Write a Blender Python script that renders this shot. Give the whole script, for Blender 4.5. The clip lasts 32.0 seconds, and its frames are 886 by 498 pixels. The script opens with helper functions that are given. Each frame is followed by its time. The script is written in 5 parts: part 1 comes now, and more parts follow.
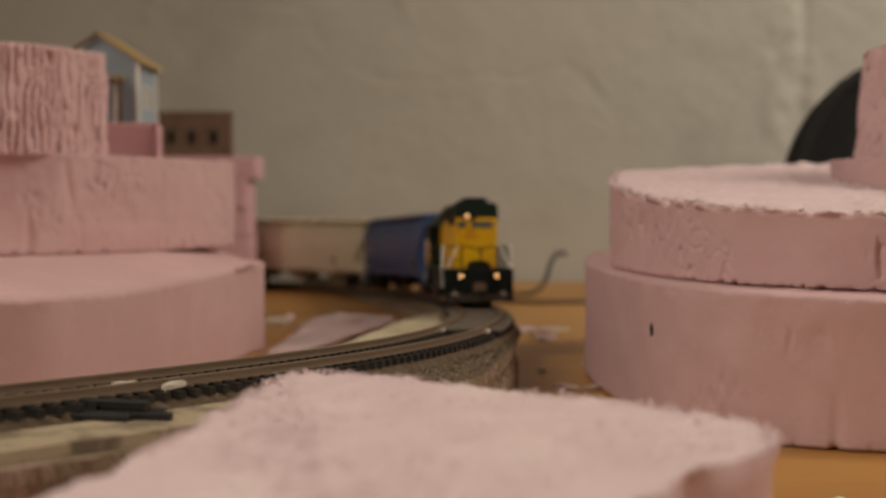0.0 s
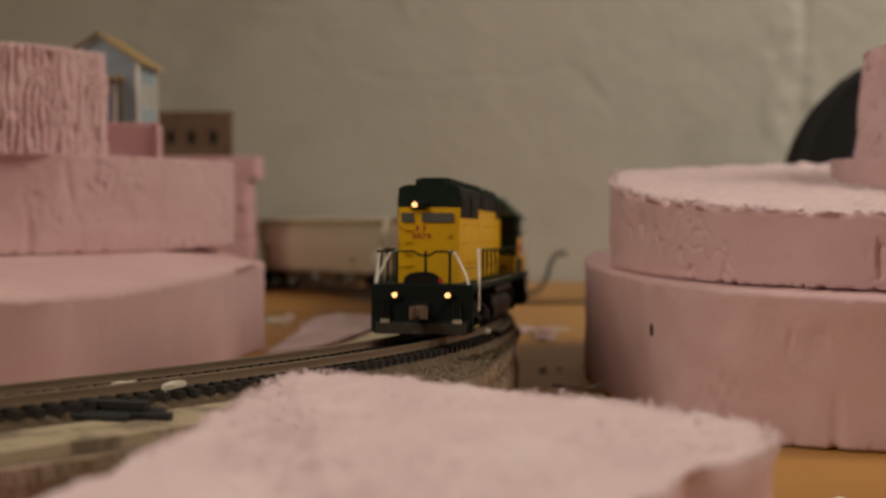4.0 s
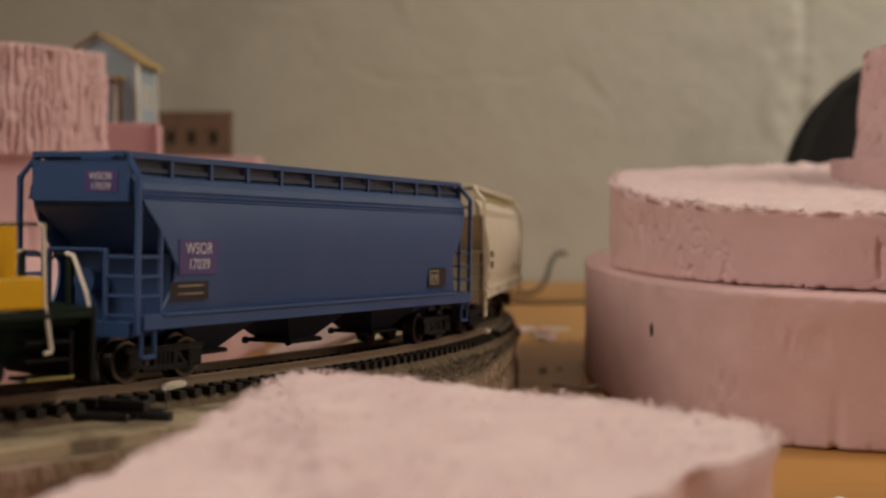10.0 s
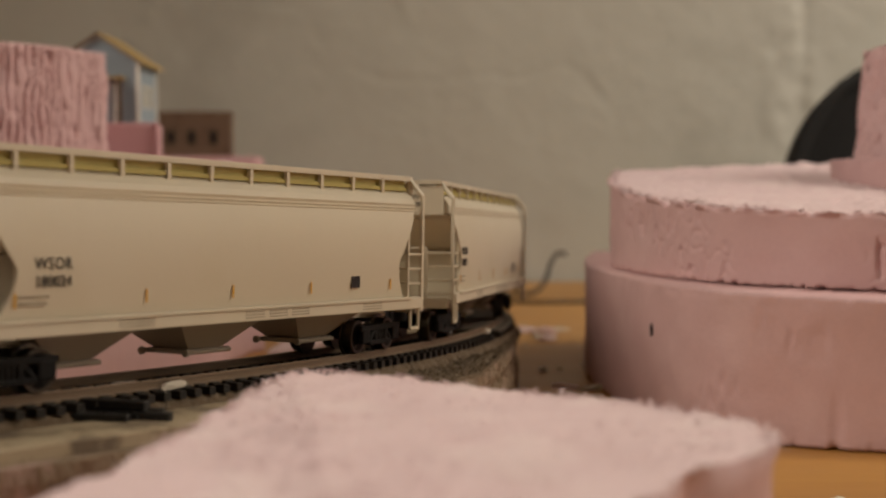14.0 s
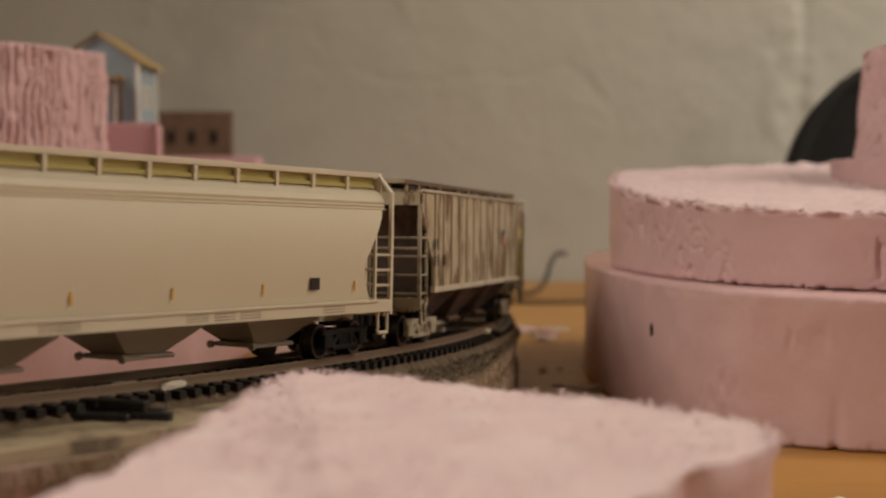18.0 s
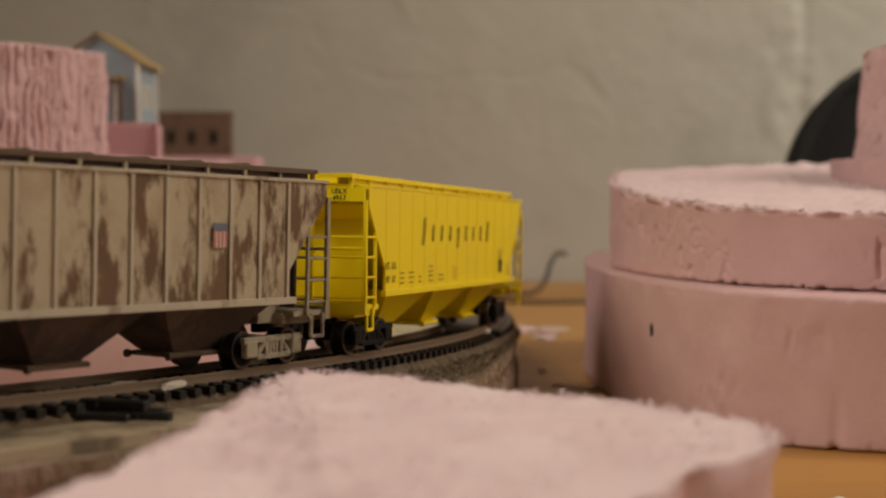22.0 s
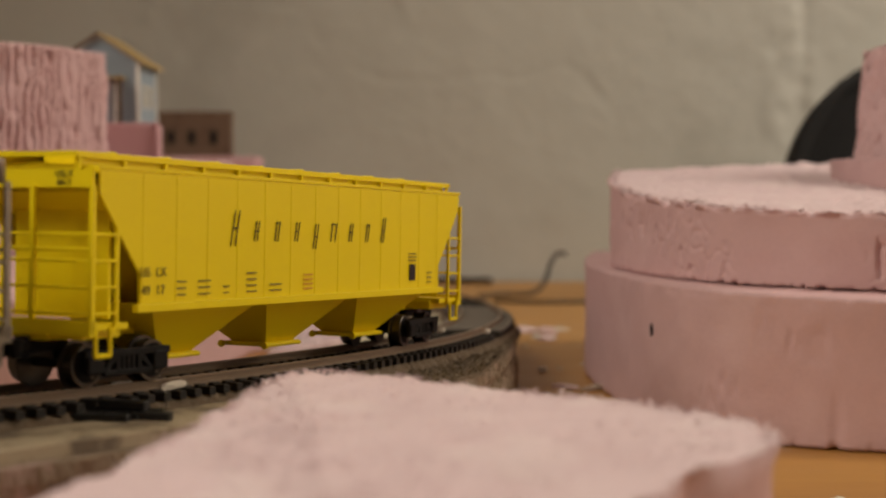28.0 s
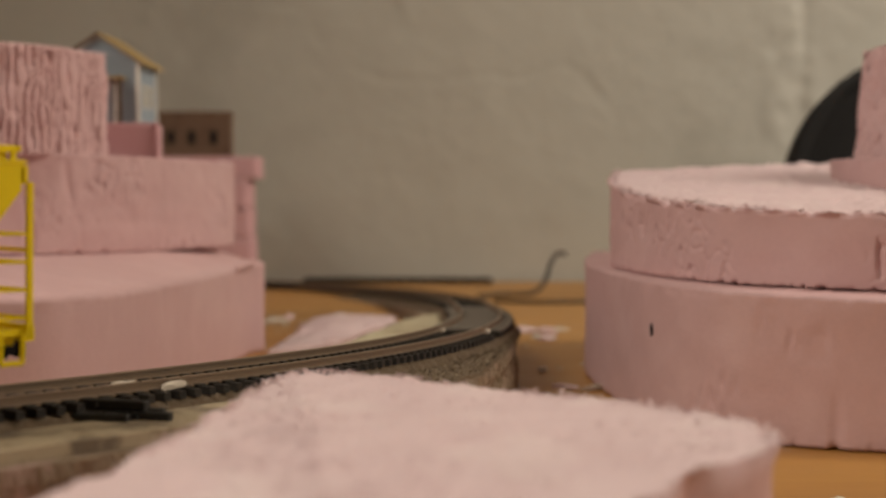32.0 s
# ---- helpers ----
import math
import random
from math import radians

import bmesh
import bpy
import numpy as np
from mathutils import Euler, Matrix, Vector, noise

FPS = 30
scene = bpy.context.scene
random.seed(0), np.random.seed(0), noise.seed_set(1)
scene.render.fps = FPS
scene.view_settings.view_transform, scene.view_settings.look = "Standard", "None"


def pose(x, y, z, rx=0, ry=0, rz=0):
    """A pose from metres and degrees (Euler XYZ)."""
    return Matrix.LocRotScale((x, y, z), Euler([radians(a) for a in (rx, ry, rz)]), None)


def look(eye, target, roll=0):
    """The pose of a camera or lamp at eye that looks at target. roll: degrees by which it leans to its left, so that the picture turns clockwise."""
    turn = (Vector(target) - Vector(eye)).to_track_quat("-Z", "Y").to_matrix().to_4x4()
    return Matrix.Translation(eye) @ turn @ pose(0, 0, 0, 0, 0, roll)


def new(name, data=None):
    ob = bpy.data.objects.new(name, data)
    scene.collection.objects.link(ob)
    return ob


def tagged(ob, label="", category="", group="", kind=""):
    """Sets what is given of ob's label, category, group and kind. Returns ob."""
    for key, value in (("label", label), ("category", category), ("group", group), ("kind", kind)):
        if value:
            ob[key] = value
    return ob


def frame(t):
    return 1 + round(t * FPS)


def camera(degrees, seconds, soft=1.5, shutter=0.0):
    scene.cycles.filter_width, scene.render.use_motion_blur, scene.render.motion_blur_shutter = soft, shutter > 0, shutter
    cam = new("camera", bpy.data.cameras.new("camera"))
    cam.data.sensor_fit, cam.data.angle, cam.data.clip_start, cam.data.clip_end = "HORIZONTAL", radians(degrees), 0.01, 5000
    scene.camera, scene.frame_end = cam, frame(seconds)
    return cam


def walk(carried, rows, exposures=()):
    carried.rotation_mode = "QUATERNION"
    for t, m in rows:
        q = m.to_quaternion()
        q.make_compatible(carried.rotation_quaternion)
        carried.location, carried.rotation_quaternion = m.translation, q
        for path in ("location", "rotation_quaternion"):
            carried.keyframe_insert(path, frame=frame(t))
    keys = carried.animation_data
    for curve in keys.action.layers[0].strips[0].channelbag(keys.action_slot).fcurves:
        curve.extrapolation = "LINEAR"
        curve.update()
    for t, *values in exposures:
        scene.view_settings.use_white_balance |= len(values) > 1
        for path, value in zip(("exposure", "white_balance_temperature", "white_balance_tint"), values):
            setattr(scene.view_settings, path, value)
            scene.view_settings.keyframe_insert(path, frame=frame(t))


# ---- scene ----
# A model railway on a workshop table, HO scale (1:87). Lengths inside builders are millimetres.
cam = camera(34.1, 32.0, soft=2.2)
walk(cam, [(0, pose(0, 0, 0.0865, 87.4)), (32, pose(0, 0, 0.0865, 87.4))], exposures=[(0, -0.18), (6, -0.28), (7.5, -0.20), (9, -0.08), (32, -0.06)])
cam.data.dof.use_dof = True
cam.data.dof.focus_distance = 0.39
cam.data.dof.aperture_fstop = 15.0

# ---- world and light ----
world = bpy.data.worlds.new("room_dark")
scene.world = world
world.use_nodes = True
world.node_tree.nodes["Background"].inputs[0].default_value = (0.9, 0.8, 0.65, 1)
world.node_tree.nodes["Background"].inputs[1].default_value = 0.01


def area_lamp(name, eye, target, size, power, colour):
    data = bpy.data.lights.new(name, "AREA")
    data.shape, data.size, data.size_y, data.energy, data.color = "RECTANGLE", size[0], size[1], power, colour
    data.spread = radians(175)
    ob = new(name, data)
    ob.matrix_world = look(eye, target)
    return ob


# Two unseen area lamps, added and placed to balance train, foam and wall.
area_lamp("unseen_left_lamp", (-0.80, -0.10, 1.02), (0.33, -0.80, 0.0), (0.65, 0.65), 15.5, (1.0, 0.905, 0.785))
area_lamp("unseen_right_lamp", (1.42, 0.42, 1.04), (1.56, 1.16, 0.0), (1.36, 0.55), 31.5, (1.0, 0.905, 0.785))


# ---- materials ----
def mat(name, colour, rough=0.5, metal=0.0, vary=0.12, scale=60.0, fine=900.0, bump=0.15, second=None, amount=0.0,
        patch=25.0, per_piece=0.0, stretch=(1, 1, 1), depth=0.0006, edge=(0.5, 0.62), coat=0.0, third=None):
    """Base colour with variation at two scales, an optional second colour in patches, and fine relief."""
    m = bpy.data.materials.new(name)
    m.use_nodes = True
    n, l = m.node_tree.nodes, m.node_tree.links
    b = n["Principled BSDF"]
    b.inputs["Roughness"].default_value, b.inputs["Metallic"].default_value = rough, metal
    b.inputs["Coat Weight"].default_value = coat
    tc, mp = n.new("ShaderNodeTexCoord"), n.new("ShaderNodeMapping")
    mp.inputs["Scale"].default_value = stretch
    l.new(tc.outputs["Object"], mp.inputs["Vector"])

    def noise_node(s, detail):
        t = n.new("ShaderNodeTexNoise")
        t.inputs["Scale"].default_value, t.inputs["Detail"].default_value = s, detail
        l.new(mp.outputs["Vector"], t.inputs["Vector"])
        return t
    big, small = noise_node(scale, 4), noise_node(fine, 5)
    mix = n.new("ShaderNodeMix")
    mix.data_type = "RGBA"
    mix.inputs[6].default_value = tuple(c * (1 - vary) for c in colour) + (1,)
    mix.inputs[7].default_value = tuple(min(1, c * (1 + vary)) for c in colour) + (1,)
    avg = n.new("ShaderNodeMath")
    avg.operation = "MULTIPLY_ADD"
    avg.inputs[1].default_value = 0.5
    half = n.new("ShaderNodeMath")
    half.operation = "MULTIPLY"
    half.inputs[1].default_value = 0.5
    l.new(small.outputs["Fac"], half.inputs[0])
    l.new(big.outputs["Fac"], avg.inputs[0])
    l.new(half.outputs[0], avg.inputs[2])
    l.new(avg.outputs[0], mix.inputs[0])
    out = mix.outputs[2]
    if second:
        t = noise_node(patch, 6)
        t.inputs["Roughness"].default_value = 0.65
        ramp = n.new("ShaderNodeMapRange")
        ramp.inputs["From Min"].default_value, ramp.inputs["From Max"].default_value = edge
        ramp.inputs["To Max"].default_value = amount
        l.new(t.outputs["Fac"], ramp.inputs["Value"])
        mix2 = n.new("ShaderNodeMix")
        mix2.data_type = "RGBA"
        mix2.inputs[7].default_value = tuple(second) + (1,)
        l.new(ramp.outputs["Result"], mix2.inputs[0])
        l.new(out, mix2.inputs[6])
        out = mix2.outputs[2]
    if third:
        t = noise_node(third[1], 7)
        ramp = n.new("ShaderNodeMapRange")
        ramp.inputs["From Min"].default_value, ramp.inputs["From Max"].default_value = 0.48, 0.70
        ramp.inputs["To Max"].default_value = third[2]
        l.new(t.outputs["Fac"], ramp.inputs["Value"])
        mix3 = n.new("ShaderNodeMix")
        mix3.data_type = "RGBA"
        mix3.inputs[7].default_value = tuple(third[0]) + (1,)
        l.new(ramp.outputs["Result"], mix3.inputs[0])
        l.new(out, mix3.inputs[6])
        out = mix3.outputs[2]
    if per_piece:
        info, hsv = n.new("ShaderNodeObjectInfo"), n.new("ShaderNodeHueSaturation")
        r = n.new("ShaderNodeMapRange")
        r.inputs["To Min"].default_value, r.inputs["To Max"].default_value = 1 - per_piece, 1 + per_piece
        l.new(info.outputs["Random"], r.inputs["Value"])
        l.new(r.outputs["Result"], hsv.inputs["Value"])
        l.new(out, hsv.inputs["Color"])
        out = hsv.outputs["Color"]
    l.new(out, b.inputs["Base Color"])
    rr = n.new("ShaderNodeMapRange")
    rr.inputs["To Min"].default_value, rr.inputs["To Max"].default_value = max(0.02, rough - 0.12), min(1, rough + 0.12)
    l.new(big.outputs["Fac"], rr.inputs["Value"])
    l.new(rr.outputs["Result"], b.inputs["Roughness"])
    bp = n.new("ShaderNodeBump")
    bp.inputs["Strength"].default_value, bp.inputs["Distance"].default_value = bump, depth
    l.new(small.outputs["Fac"], bp.inputs["Height"])
    l.new(bp.outputs["Normal"], b.inputs["Normal"])
    return m


def glow(name, colour, strength):
    m = bpy.data.materials.new(name)
    m.use_nodes = True
    b = m.node_tree.nodes["Principled BSDF"]
    b.inputs["Emission Color"].default_value, b.inputs["Emission Strength"].default_value = colour + (1,), strength
    return m


FOAM = mat("pink_foam_skin", (0.60, 0.385, 0.38), 0.75, vary=0.10, scale=30, fine=700, bump=0.12, second=(0.66, 0.45, 0.44), amount=0.5, patch=22)
FOAM_CUT = mat("pink_foam_cut", (0.80, 0.61, 0.61), 0.9, vary=0.12, scale=60, fine=1400, bump=0.9, second=(0.86, 0.70, 0.68), amount=0.6, patch=45, depth=0.0012)
FOAM_SHAG = mat("pink_foam_torn", (0.66, 0.44, 0.435), 0.85, vary=0.10, scale=80, fine=900, bump=0.35, stretch=(1, 1, 0.35))
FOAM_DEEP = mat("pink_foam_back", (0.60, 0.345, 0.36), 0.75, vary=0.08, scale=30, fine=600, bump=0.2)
PLASTER = mat("painted_plaster", (0.43, 0.405, 0.345), 0.55, vary=0.06, scale=5, fine=60, bump=0.25, second=(0.31, 0.285, 0.235), amount=0.5, patch=3.2, depth=0.004)
WOOD = mat("varnished_table_wood", (0.42, 0.205, 0.046), 0.5, vary=0.16, scale=14, fine=260, bump=0.06, second=(0.32, 0.14, 0.032), amount=0.4, patch=9, stretch=(0.25, 2.2, 1), coat=0.04)
ROOM = mat("room_paint", (0.70, 0.675, 0.63), 0.8, vary=0.04, scale=3, fine=80, bump=0.1)
FLOORING = mat("concrete_floor", (0.25, 0.23, 0.21), 0.8, vary=0.15, scale=4, fine=120, bump=0.2)
TIE = mat("black_plastic_tie", (0.022, 0.018, 0.014), 0.55, vary=0.2, scale=200, fine=2500, bump=0.3, per_piece=0.25)
STICK = mat("black_plastic_stick", (0.010, 0.009, 0.008), 0.6, vary=0.2, scale=200, fine=2500, bump=0.2)
RAIL = mat("brown_nickel_rail", (0.20, 0.14, 0.09), 0.5, metal=0.25, vary=0.2, scale=120, fine=2500, bump=0.1)
PANEL = mat("dark_grey_plastic", (0.115, 0.094, 0.072), 0.6, vary=0.15, scale=80, fine=1500, bump=0.15)
RAILTOP = mat("worn_rail_head", (0.30, 0.22, 0.145), 0.38, metal=0.8, vary=0.15, scale=150, fine=2500, bump=0.05)
CORK = mat("cork_roadbed", (0.18, 0.124, 0.072), 0.95, vary=0.4, scale=260, fine=1500, bump=1.0, second=(0.25, 0.19, 0.13), amount=0.7, patch=320, depth=0.0015)
RISER = mat("soiled_foam_riser", (0.27, 0.195, 0.125), 0.95, vary=0.35, scale=90, fine=1100, bump=1.0, second=(0.52, 0.35, 0.30), amount=0.8, patch=60, stretch=(1, 1, 0.35), depth=0.002)
CREAM = mat("cream_card", (0.50, 0.44, 0.29), 0.8, vary=0.12, scale=60, fine=900, bump=0.3, second=(0.30, 0.22, 0.13), amount=0.7, patch=28)
TAN = mat("tan_board", (0.37, 0.295, 0.19), 0.85, vary=0.2, scale=70, fine=900, bump=0.3, second=(0.10, 0.07, 0.045), amount=0.8, patch=60)
WHITE_FOAM = mat("white_foam_chip", (0.62, 0.55, 0.45), 0.85, vary=0.1, scale=200, fine=1500, bump=0.6)
BLACK = mat("black_rubber", (0.015, 0.014, 0.013), 0.55, vary=0.2, scale=80, fine=800, bump=0.15)
CHAIR = mat("black_ribbed_plastic", (0.007, 0.006, 0.0055), 0.75, vary=0.2, scale=30, fine=500, bump=0.1)
PILOT = mat("near_black_green_pilot", (0.006, 0.009, 0.007), 0.6, vary=0.2, scale=90, fine=1800, bump=0.06)
PILOT.node_tree.nodes["Principled BSDF"].inputs["Specular IOR Level"].default_value = 0.15
PLOW = mat("dusty_black_plow", (0.035, 0.028, 0.02), 0.85, vary=0.3, scale=200, fine=1800, bump=0.2, second=(0.10, 0.075, 0.05), amount=0.6, patch=180)
YELLOW_L = mat("armour_yellow_paint", (0.68, 0.385, 0.004), 0.45, vary=0.06, scale=60, fine=1500, bump=0.05, second=(0.45, 0.24, 0.02), amount=0.25, patch=60)
GREEN = mat("dark_green_paint", (0.009, 0.018, 0.012), 0.68, vary=0.15, scale=80, fine=1800, bump=0.06, second=(0.02, 0.025, 0.02), amount=0.4, patch=90)
ROOF_GREEN = mat("dusty_green_roof", (0.058, 0.078, 0.054), 0.6, vary=0.12, scale=80, fine=1500, bump=0.08)
BLACKISH = mat("sooty_black_plastic", (0.011, 0.010, 0.0095), 0.6, vary=0.25, scale=120, fine=1800, bump=0.15, second=(0.022, 0.019, 0.016), amount=0.5, patch=130)
TANK = mat("brown_black_tank", (0.006, 0.005, 0.0045), 0.42, vary=0.15, scale=80, fine=1500, bump=0.05)
RUST = mat("rusty_brown", (0.13, 0.08, 0.048), 0.85, vary=0.35, scale=220, fine=2000, bump=0.4)
WHITE = mat("white_paint", (0.78, 0.74, 0.66), 0.5, vary=0.05, scale=100, fine=1500, bump=0.05)
GLASS_D = mat("smoked_glass", (0.10, 0.095, 0.085), 0.15, vary=0.1, scale=90, fine=900, bump=0.02)
RED = mat("red_lettering", (0.40, 0.028, 0.016), 0.5, vary=0.05, scale=300, fine=2000, bump=0.02)
FADED_R = mat("faded_red", (0.46, 0.13, 0.075), 0.7, vary=0.2, scale=300, fine=2000, bump=0.02)
FADED_B = mat("faded_blue", (0.12, 0.14, 0.19), 0.7, vary=0.2, scale=300, fine=2000, bump=0.02)
ORANGE = mat("orange_panel", (0.72, 0.38, 0.015), 0.45, vary=0.05, scale=100, fine=1500, bump=0.03)
BLUE = mat("blue_wagon_plastic", (0.032, 0.069, 0.176), 0.42, vary=0.08, scale=40, fine=1800, bump=0.06, second=(0.048, 0.085, 0.19), amount=0.5, patch=30)
# Darker copy of the wagon blue stands for shade in trough and bays.
BLUE_SHADE = mat("shaded_blue_plastic", (0.012, 0.019, 0.046), 0.6, vary=0.1, scale=60, fine=1200, bump=0.05)
BLUE_D = mat("blue_label", (0.055, 0.035, 0.16), 0.5, vary=0.05, scale=200, fine=1500, bump=0.02)
BEIGE = mat("grey_beige_wagon_plastic", (0.595, 0.525, 0.395), 0.42, vary=0.05, scale=40, fine=1800, bump=0.05, second=(0.57, 0.50, 0.36), amount=0.5, patch=30)
# Wagon beige darkened to put the underside shadow into bays and gates.
BEIGE_SHADE = mat("shaded_grey_beige_plastic", (0.34, 0.29, 0.22), 0.55, vary=0.08, scale=60, fine=1500, bump=0.06)
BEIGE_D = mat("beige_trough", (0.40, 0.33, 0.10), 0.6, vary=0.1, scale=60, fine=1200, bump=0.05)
WEATHER = mat("weathered_wagon_grey", (0.43, 0.36, 0.245), 0.8, vary=0.22, scale=70, fine=1600, bump=0.3, second=(0.105, 0.052, 0.021), amount=0.92, patch=112, stretch=(1, 1, 0.40), edge=(0.478, 0.553), third=((0.24, 0.135, 0.065), 170, 0.4))
WEATHER_RIB = mat("weathered_pale_rib", (0.47, 0.41, 0.31), 0.8, vary=0.2, scale=90, fine=1600, bump=0.2, second=(0.20, 0.12, 0.065), amount=0.7, patch=110, stretch=(1, 1, 0.5), edge=(0.54, 0.66))
WEATHER_D = mat("weathered_hopper_brown", (0.062, 0.040, 0.030), 0.85, vary=0.3, scale=80, fine=1400, bump=0.4, second=(0.15, 0.095, 0.065), amount=0.7, patch=60, stretch=(1, 1, 0.4))
TRUCK_G = mat("dusty_grey_truck", (0.33, 0.28, 0.20), 0.85, vary=0.25, scale=150, fine=1500, bump=0.3, second=(0.10, 0.07, 0.05), amount=0.7, patch=160)
YELLOW = mat("bright_yellow_wagon_plastic", (0.84, 0.655, 0.004), 0.40, vary=0.05, scale=40, fine=1800, bump=0.05)
INK = mat("black_lettering", (0.014, 0.012, 0.013), 0.5, vary=0.1, scale=300, fine=2000, bump=0.02)
PALE = mat("pale_lettering", (0.52, 0.50, 0.54), 0.5, vary=0.05, scale=300, fine=2000, bump=0.02)
FADED_INK = mat("worn_black_print", (0.20, 0.15, 0.015), 0.5, vary=0.1, scale=300, fine=2000, bump=0.02)
FADED_OR = mat("worn_orange_print", (0.66, 0.34, 0.02), 0.5, vary=0.1, scale=300, fine=2000, bump=0.02)
BRIGHT = mat("polished_steel_rim", (0.10, 0.088, 0.075), 0.35, metal=1.0, vary=0.12, scale=200, fine=1500, bump=0.05)
STEEL = mat("turned_steel_wheel", (0.055, 0.048, 0.042), 0.35, metal=1.0, vary=0.1, scale=200, fine=1500, bump=0.05)
HOUSE_B = mat("blue_clapboard", (0.34, 0.40, 0.45), 0.7, vary=0.1, scale=60, fine=900, bump=0.1)
HOUSE_R = mat("ochre_shingle_roof", (0.36, 0.25, 0.10), 0.8, vary=0.2, scale=120, fine=1400, bump=0.3)
BRICK_B = mat("brown_brick_card", (0.155, 0.092, 0.057), 0.85, vary=0.2, scale=80, fine=1200, bump=0.3, second=(0.10, 0.05, 0.03), amount=0.6, patch=60)
for dull, level in ((GREEN, 0.12), (BLACKISH, 0.12), (YELLOW, 0.25), (YELLOW_L, 0.25), (TANK, 0.16), (CHAIR, 0.3), (TIE, 0.3), (BLUE, 0.25), (INK, 0.3)):
    dull.node_tree.nodes["Principled BSDF"].inputs["Specular IOR Level"].default_value = level
LIT = glow("warm_headlight", (1.0, 0.46, 0.12), 2.4)


# ---- mesh helpers (millimetres) ----
def part(name, bm, material, parent=None, label="", smooth=False):
    me = bpy.data.meshes.new(name)
    bm.normal_update()
    bm.to_mesh(me)
    bm.free()
    me.transform(Matrix.Scale(0.001, 4))
    for mm in (material if isinstance(material, (list, tuple)) else [material]):
        me.materials.append(mm)
    if smooth:
        me.polygons.foreach_set("use_smooth", [True] * len(me.polygons))
        if smooth == "angle":
            me.set_sharp_from_angle(angle=radians(20))
    ob = new(name, me)
    ob.parent = parent
    if label:
        ob["label"] = label
    return ob


def box(bm, x0, x1, y0, y1, z0, z1, bevel=0.0, m=None):
    g = bmesh.ops.create_cube(bm, size=1.0)
    bmesh.ops.scale(bm, vec=(x1 - x0, y1 - y0, z1 - z0), verts=g["verts"])
    bmesh.ops.translate(bm, vec=((x0 + x1) / 2, (y0 + y1) / 2, (z0 + z1) / 2), verts=g["verts"])
    vs = g["verts"]
    if m is not None:
        bmesh.ops.transform(bm, matrix=m, verts=vs)
    if bevel:
        es = list({e for v in vs for e in v.link_edges})
        bmesh.ops.bevel(bm, geom=es, offset=bevel, segments=2, profile=0.5, affect="EDGES")
    return bm


def boxes(*args, bevel=0.0):
    bm = bmesh.new()
    for a in args:
        box(bm, *a, bevel=bevel)
    return bm


def rod(bm, a, b, r, seg=8):
    a, b = Vector(a), Vector(b)
    d = b - a
    m = Matrix.Translation((a + b) / 2) @ d.to_track_quat("Z", "Y").to_matrix().to_4x4()
    bmesh.ops.create_cone(bm, cap_ends=True, segments=seg, radius1=r, radius2=r, depth=d.length, matrix=m)
    return bm


def wire(points, r, seg=6):
    bm = bmesh.new()
    for a, b in zip(points, points[1:]):
        rod(bm, a, b, r, seg)
    return bm


def tube(points, r, seg=8):
    """A smooth round tube along a line of points."""
    bm = bmesh.new()
    pts = [Vector(p) for p in points]
    rings = []
    for i, p in enumerate(pts):
        d = (pts[min(i + 1, len(pts) - 1)] - pts[max(i - 1, 0)]).normalized()
        q = d.to_track_quat("Z", "Y")
        rings.append([bm.verts.new(p + q @ Vector((r * math.cos(2 * math.pi * k / seg), r * math.sin(2 * math.pi * k / seg), 0))) for k in range(seg)])
    for a, b in zip(rings, rings[1:]):
        for k in range(seg):
            bm.faces.new((a[k], a[(k + 1) % seg], b[(k + 1) % seg], b[k]))
    bm.faces.new(rings[0][::-1])
    bm.faces.new(rings[-1])
    return bm


def prism(bm, profile, a, b, axis="x"):
    """Extrude a closed profile from a to b along x (profile y, z), y (profile x, z) or z (profile x, y)."""
    def at(p, t):
        if axis == "z":
            return (p[0], p[1], t)
        return (t, p[0], p[1]) if axis == "x" else (p[0], t, p[1])
    A = [bm.verts.new(at(p, a)) for p in profile]
    B = [bm.verts.new(at(p, b)) for p in profile]
    n = len(profile)
    fs = [bm.faces.new(A[::-1]), bm.faces.new(B)]
    for i in range(n):
        fs.append(bm.faces.new((A[i], A[(i + 1) % n], B[(i + 1) % n], B[i])))
    bmesh.ops.recalc_face_normals(bm, faces=fs)
    return bm


def smooth_line(points, step):
    """Points at even steps along a Catmull-Rom line."""
    P = np.array(points, float)
    Q = np.vstack([2 * P[0] - P[1], P, 2 * P[-1] - P[-2]])
    out = []
    for i in range(1, len(Q) - 2):
        a, b, c, d = Q[i - 1:i + 3]
        for t in np.linspace(0, 1, 24, endpoint=False):
            out.append(0.5 * (2 * b + (c - a) * t + (2 * a - 5 * b + 4 * c - d) * t * t + (3 * b - a - 3 * c + d) * t ** 3))
    out.append(P[-1])
    out = np.array(out)
    L = np.concatenate([[0], np.cumsum(np.linalg.norm(np.diff(out, axis=0), axis=1))])
    k = max(2, int(round(L[-1] / step)) + 1)
    s = np.linspace(0, L[-1], k)
    return np.stack([np.interp(s, L, out[:, j]) for j in range(out.shape[1])], 1)


# ---- the line of the track ----
# Circle of 658 mm round (-639, 671) on the viewer's side; an easing, then a tighter bend towards the wall behind.
ARC = [(-639.4 + 657.9 * math.cos(a) - 2.2 * math.exp(-((657.9 * math.sin(a) + 50) / 90) ** 2) + 1.5 * math.exp(-((657.9 * math.sin(a) - 140) / 70) ** 2), 671.3 - 657.9 * math.sin(a)) for a in np.arange(2.75, -0.06, -0.05)]
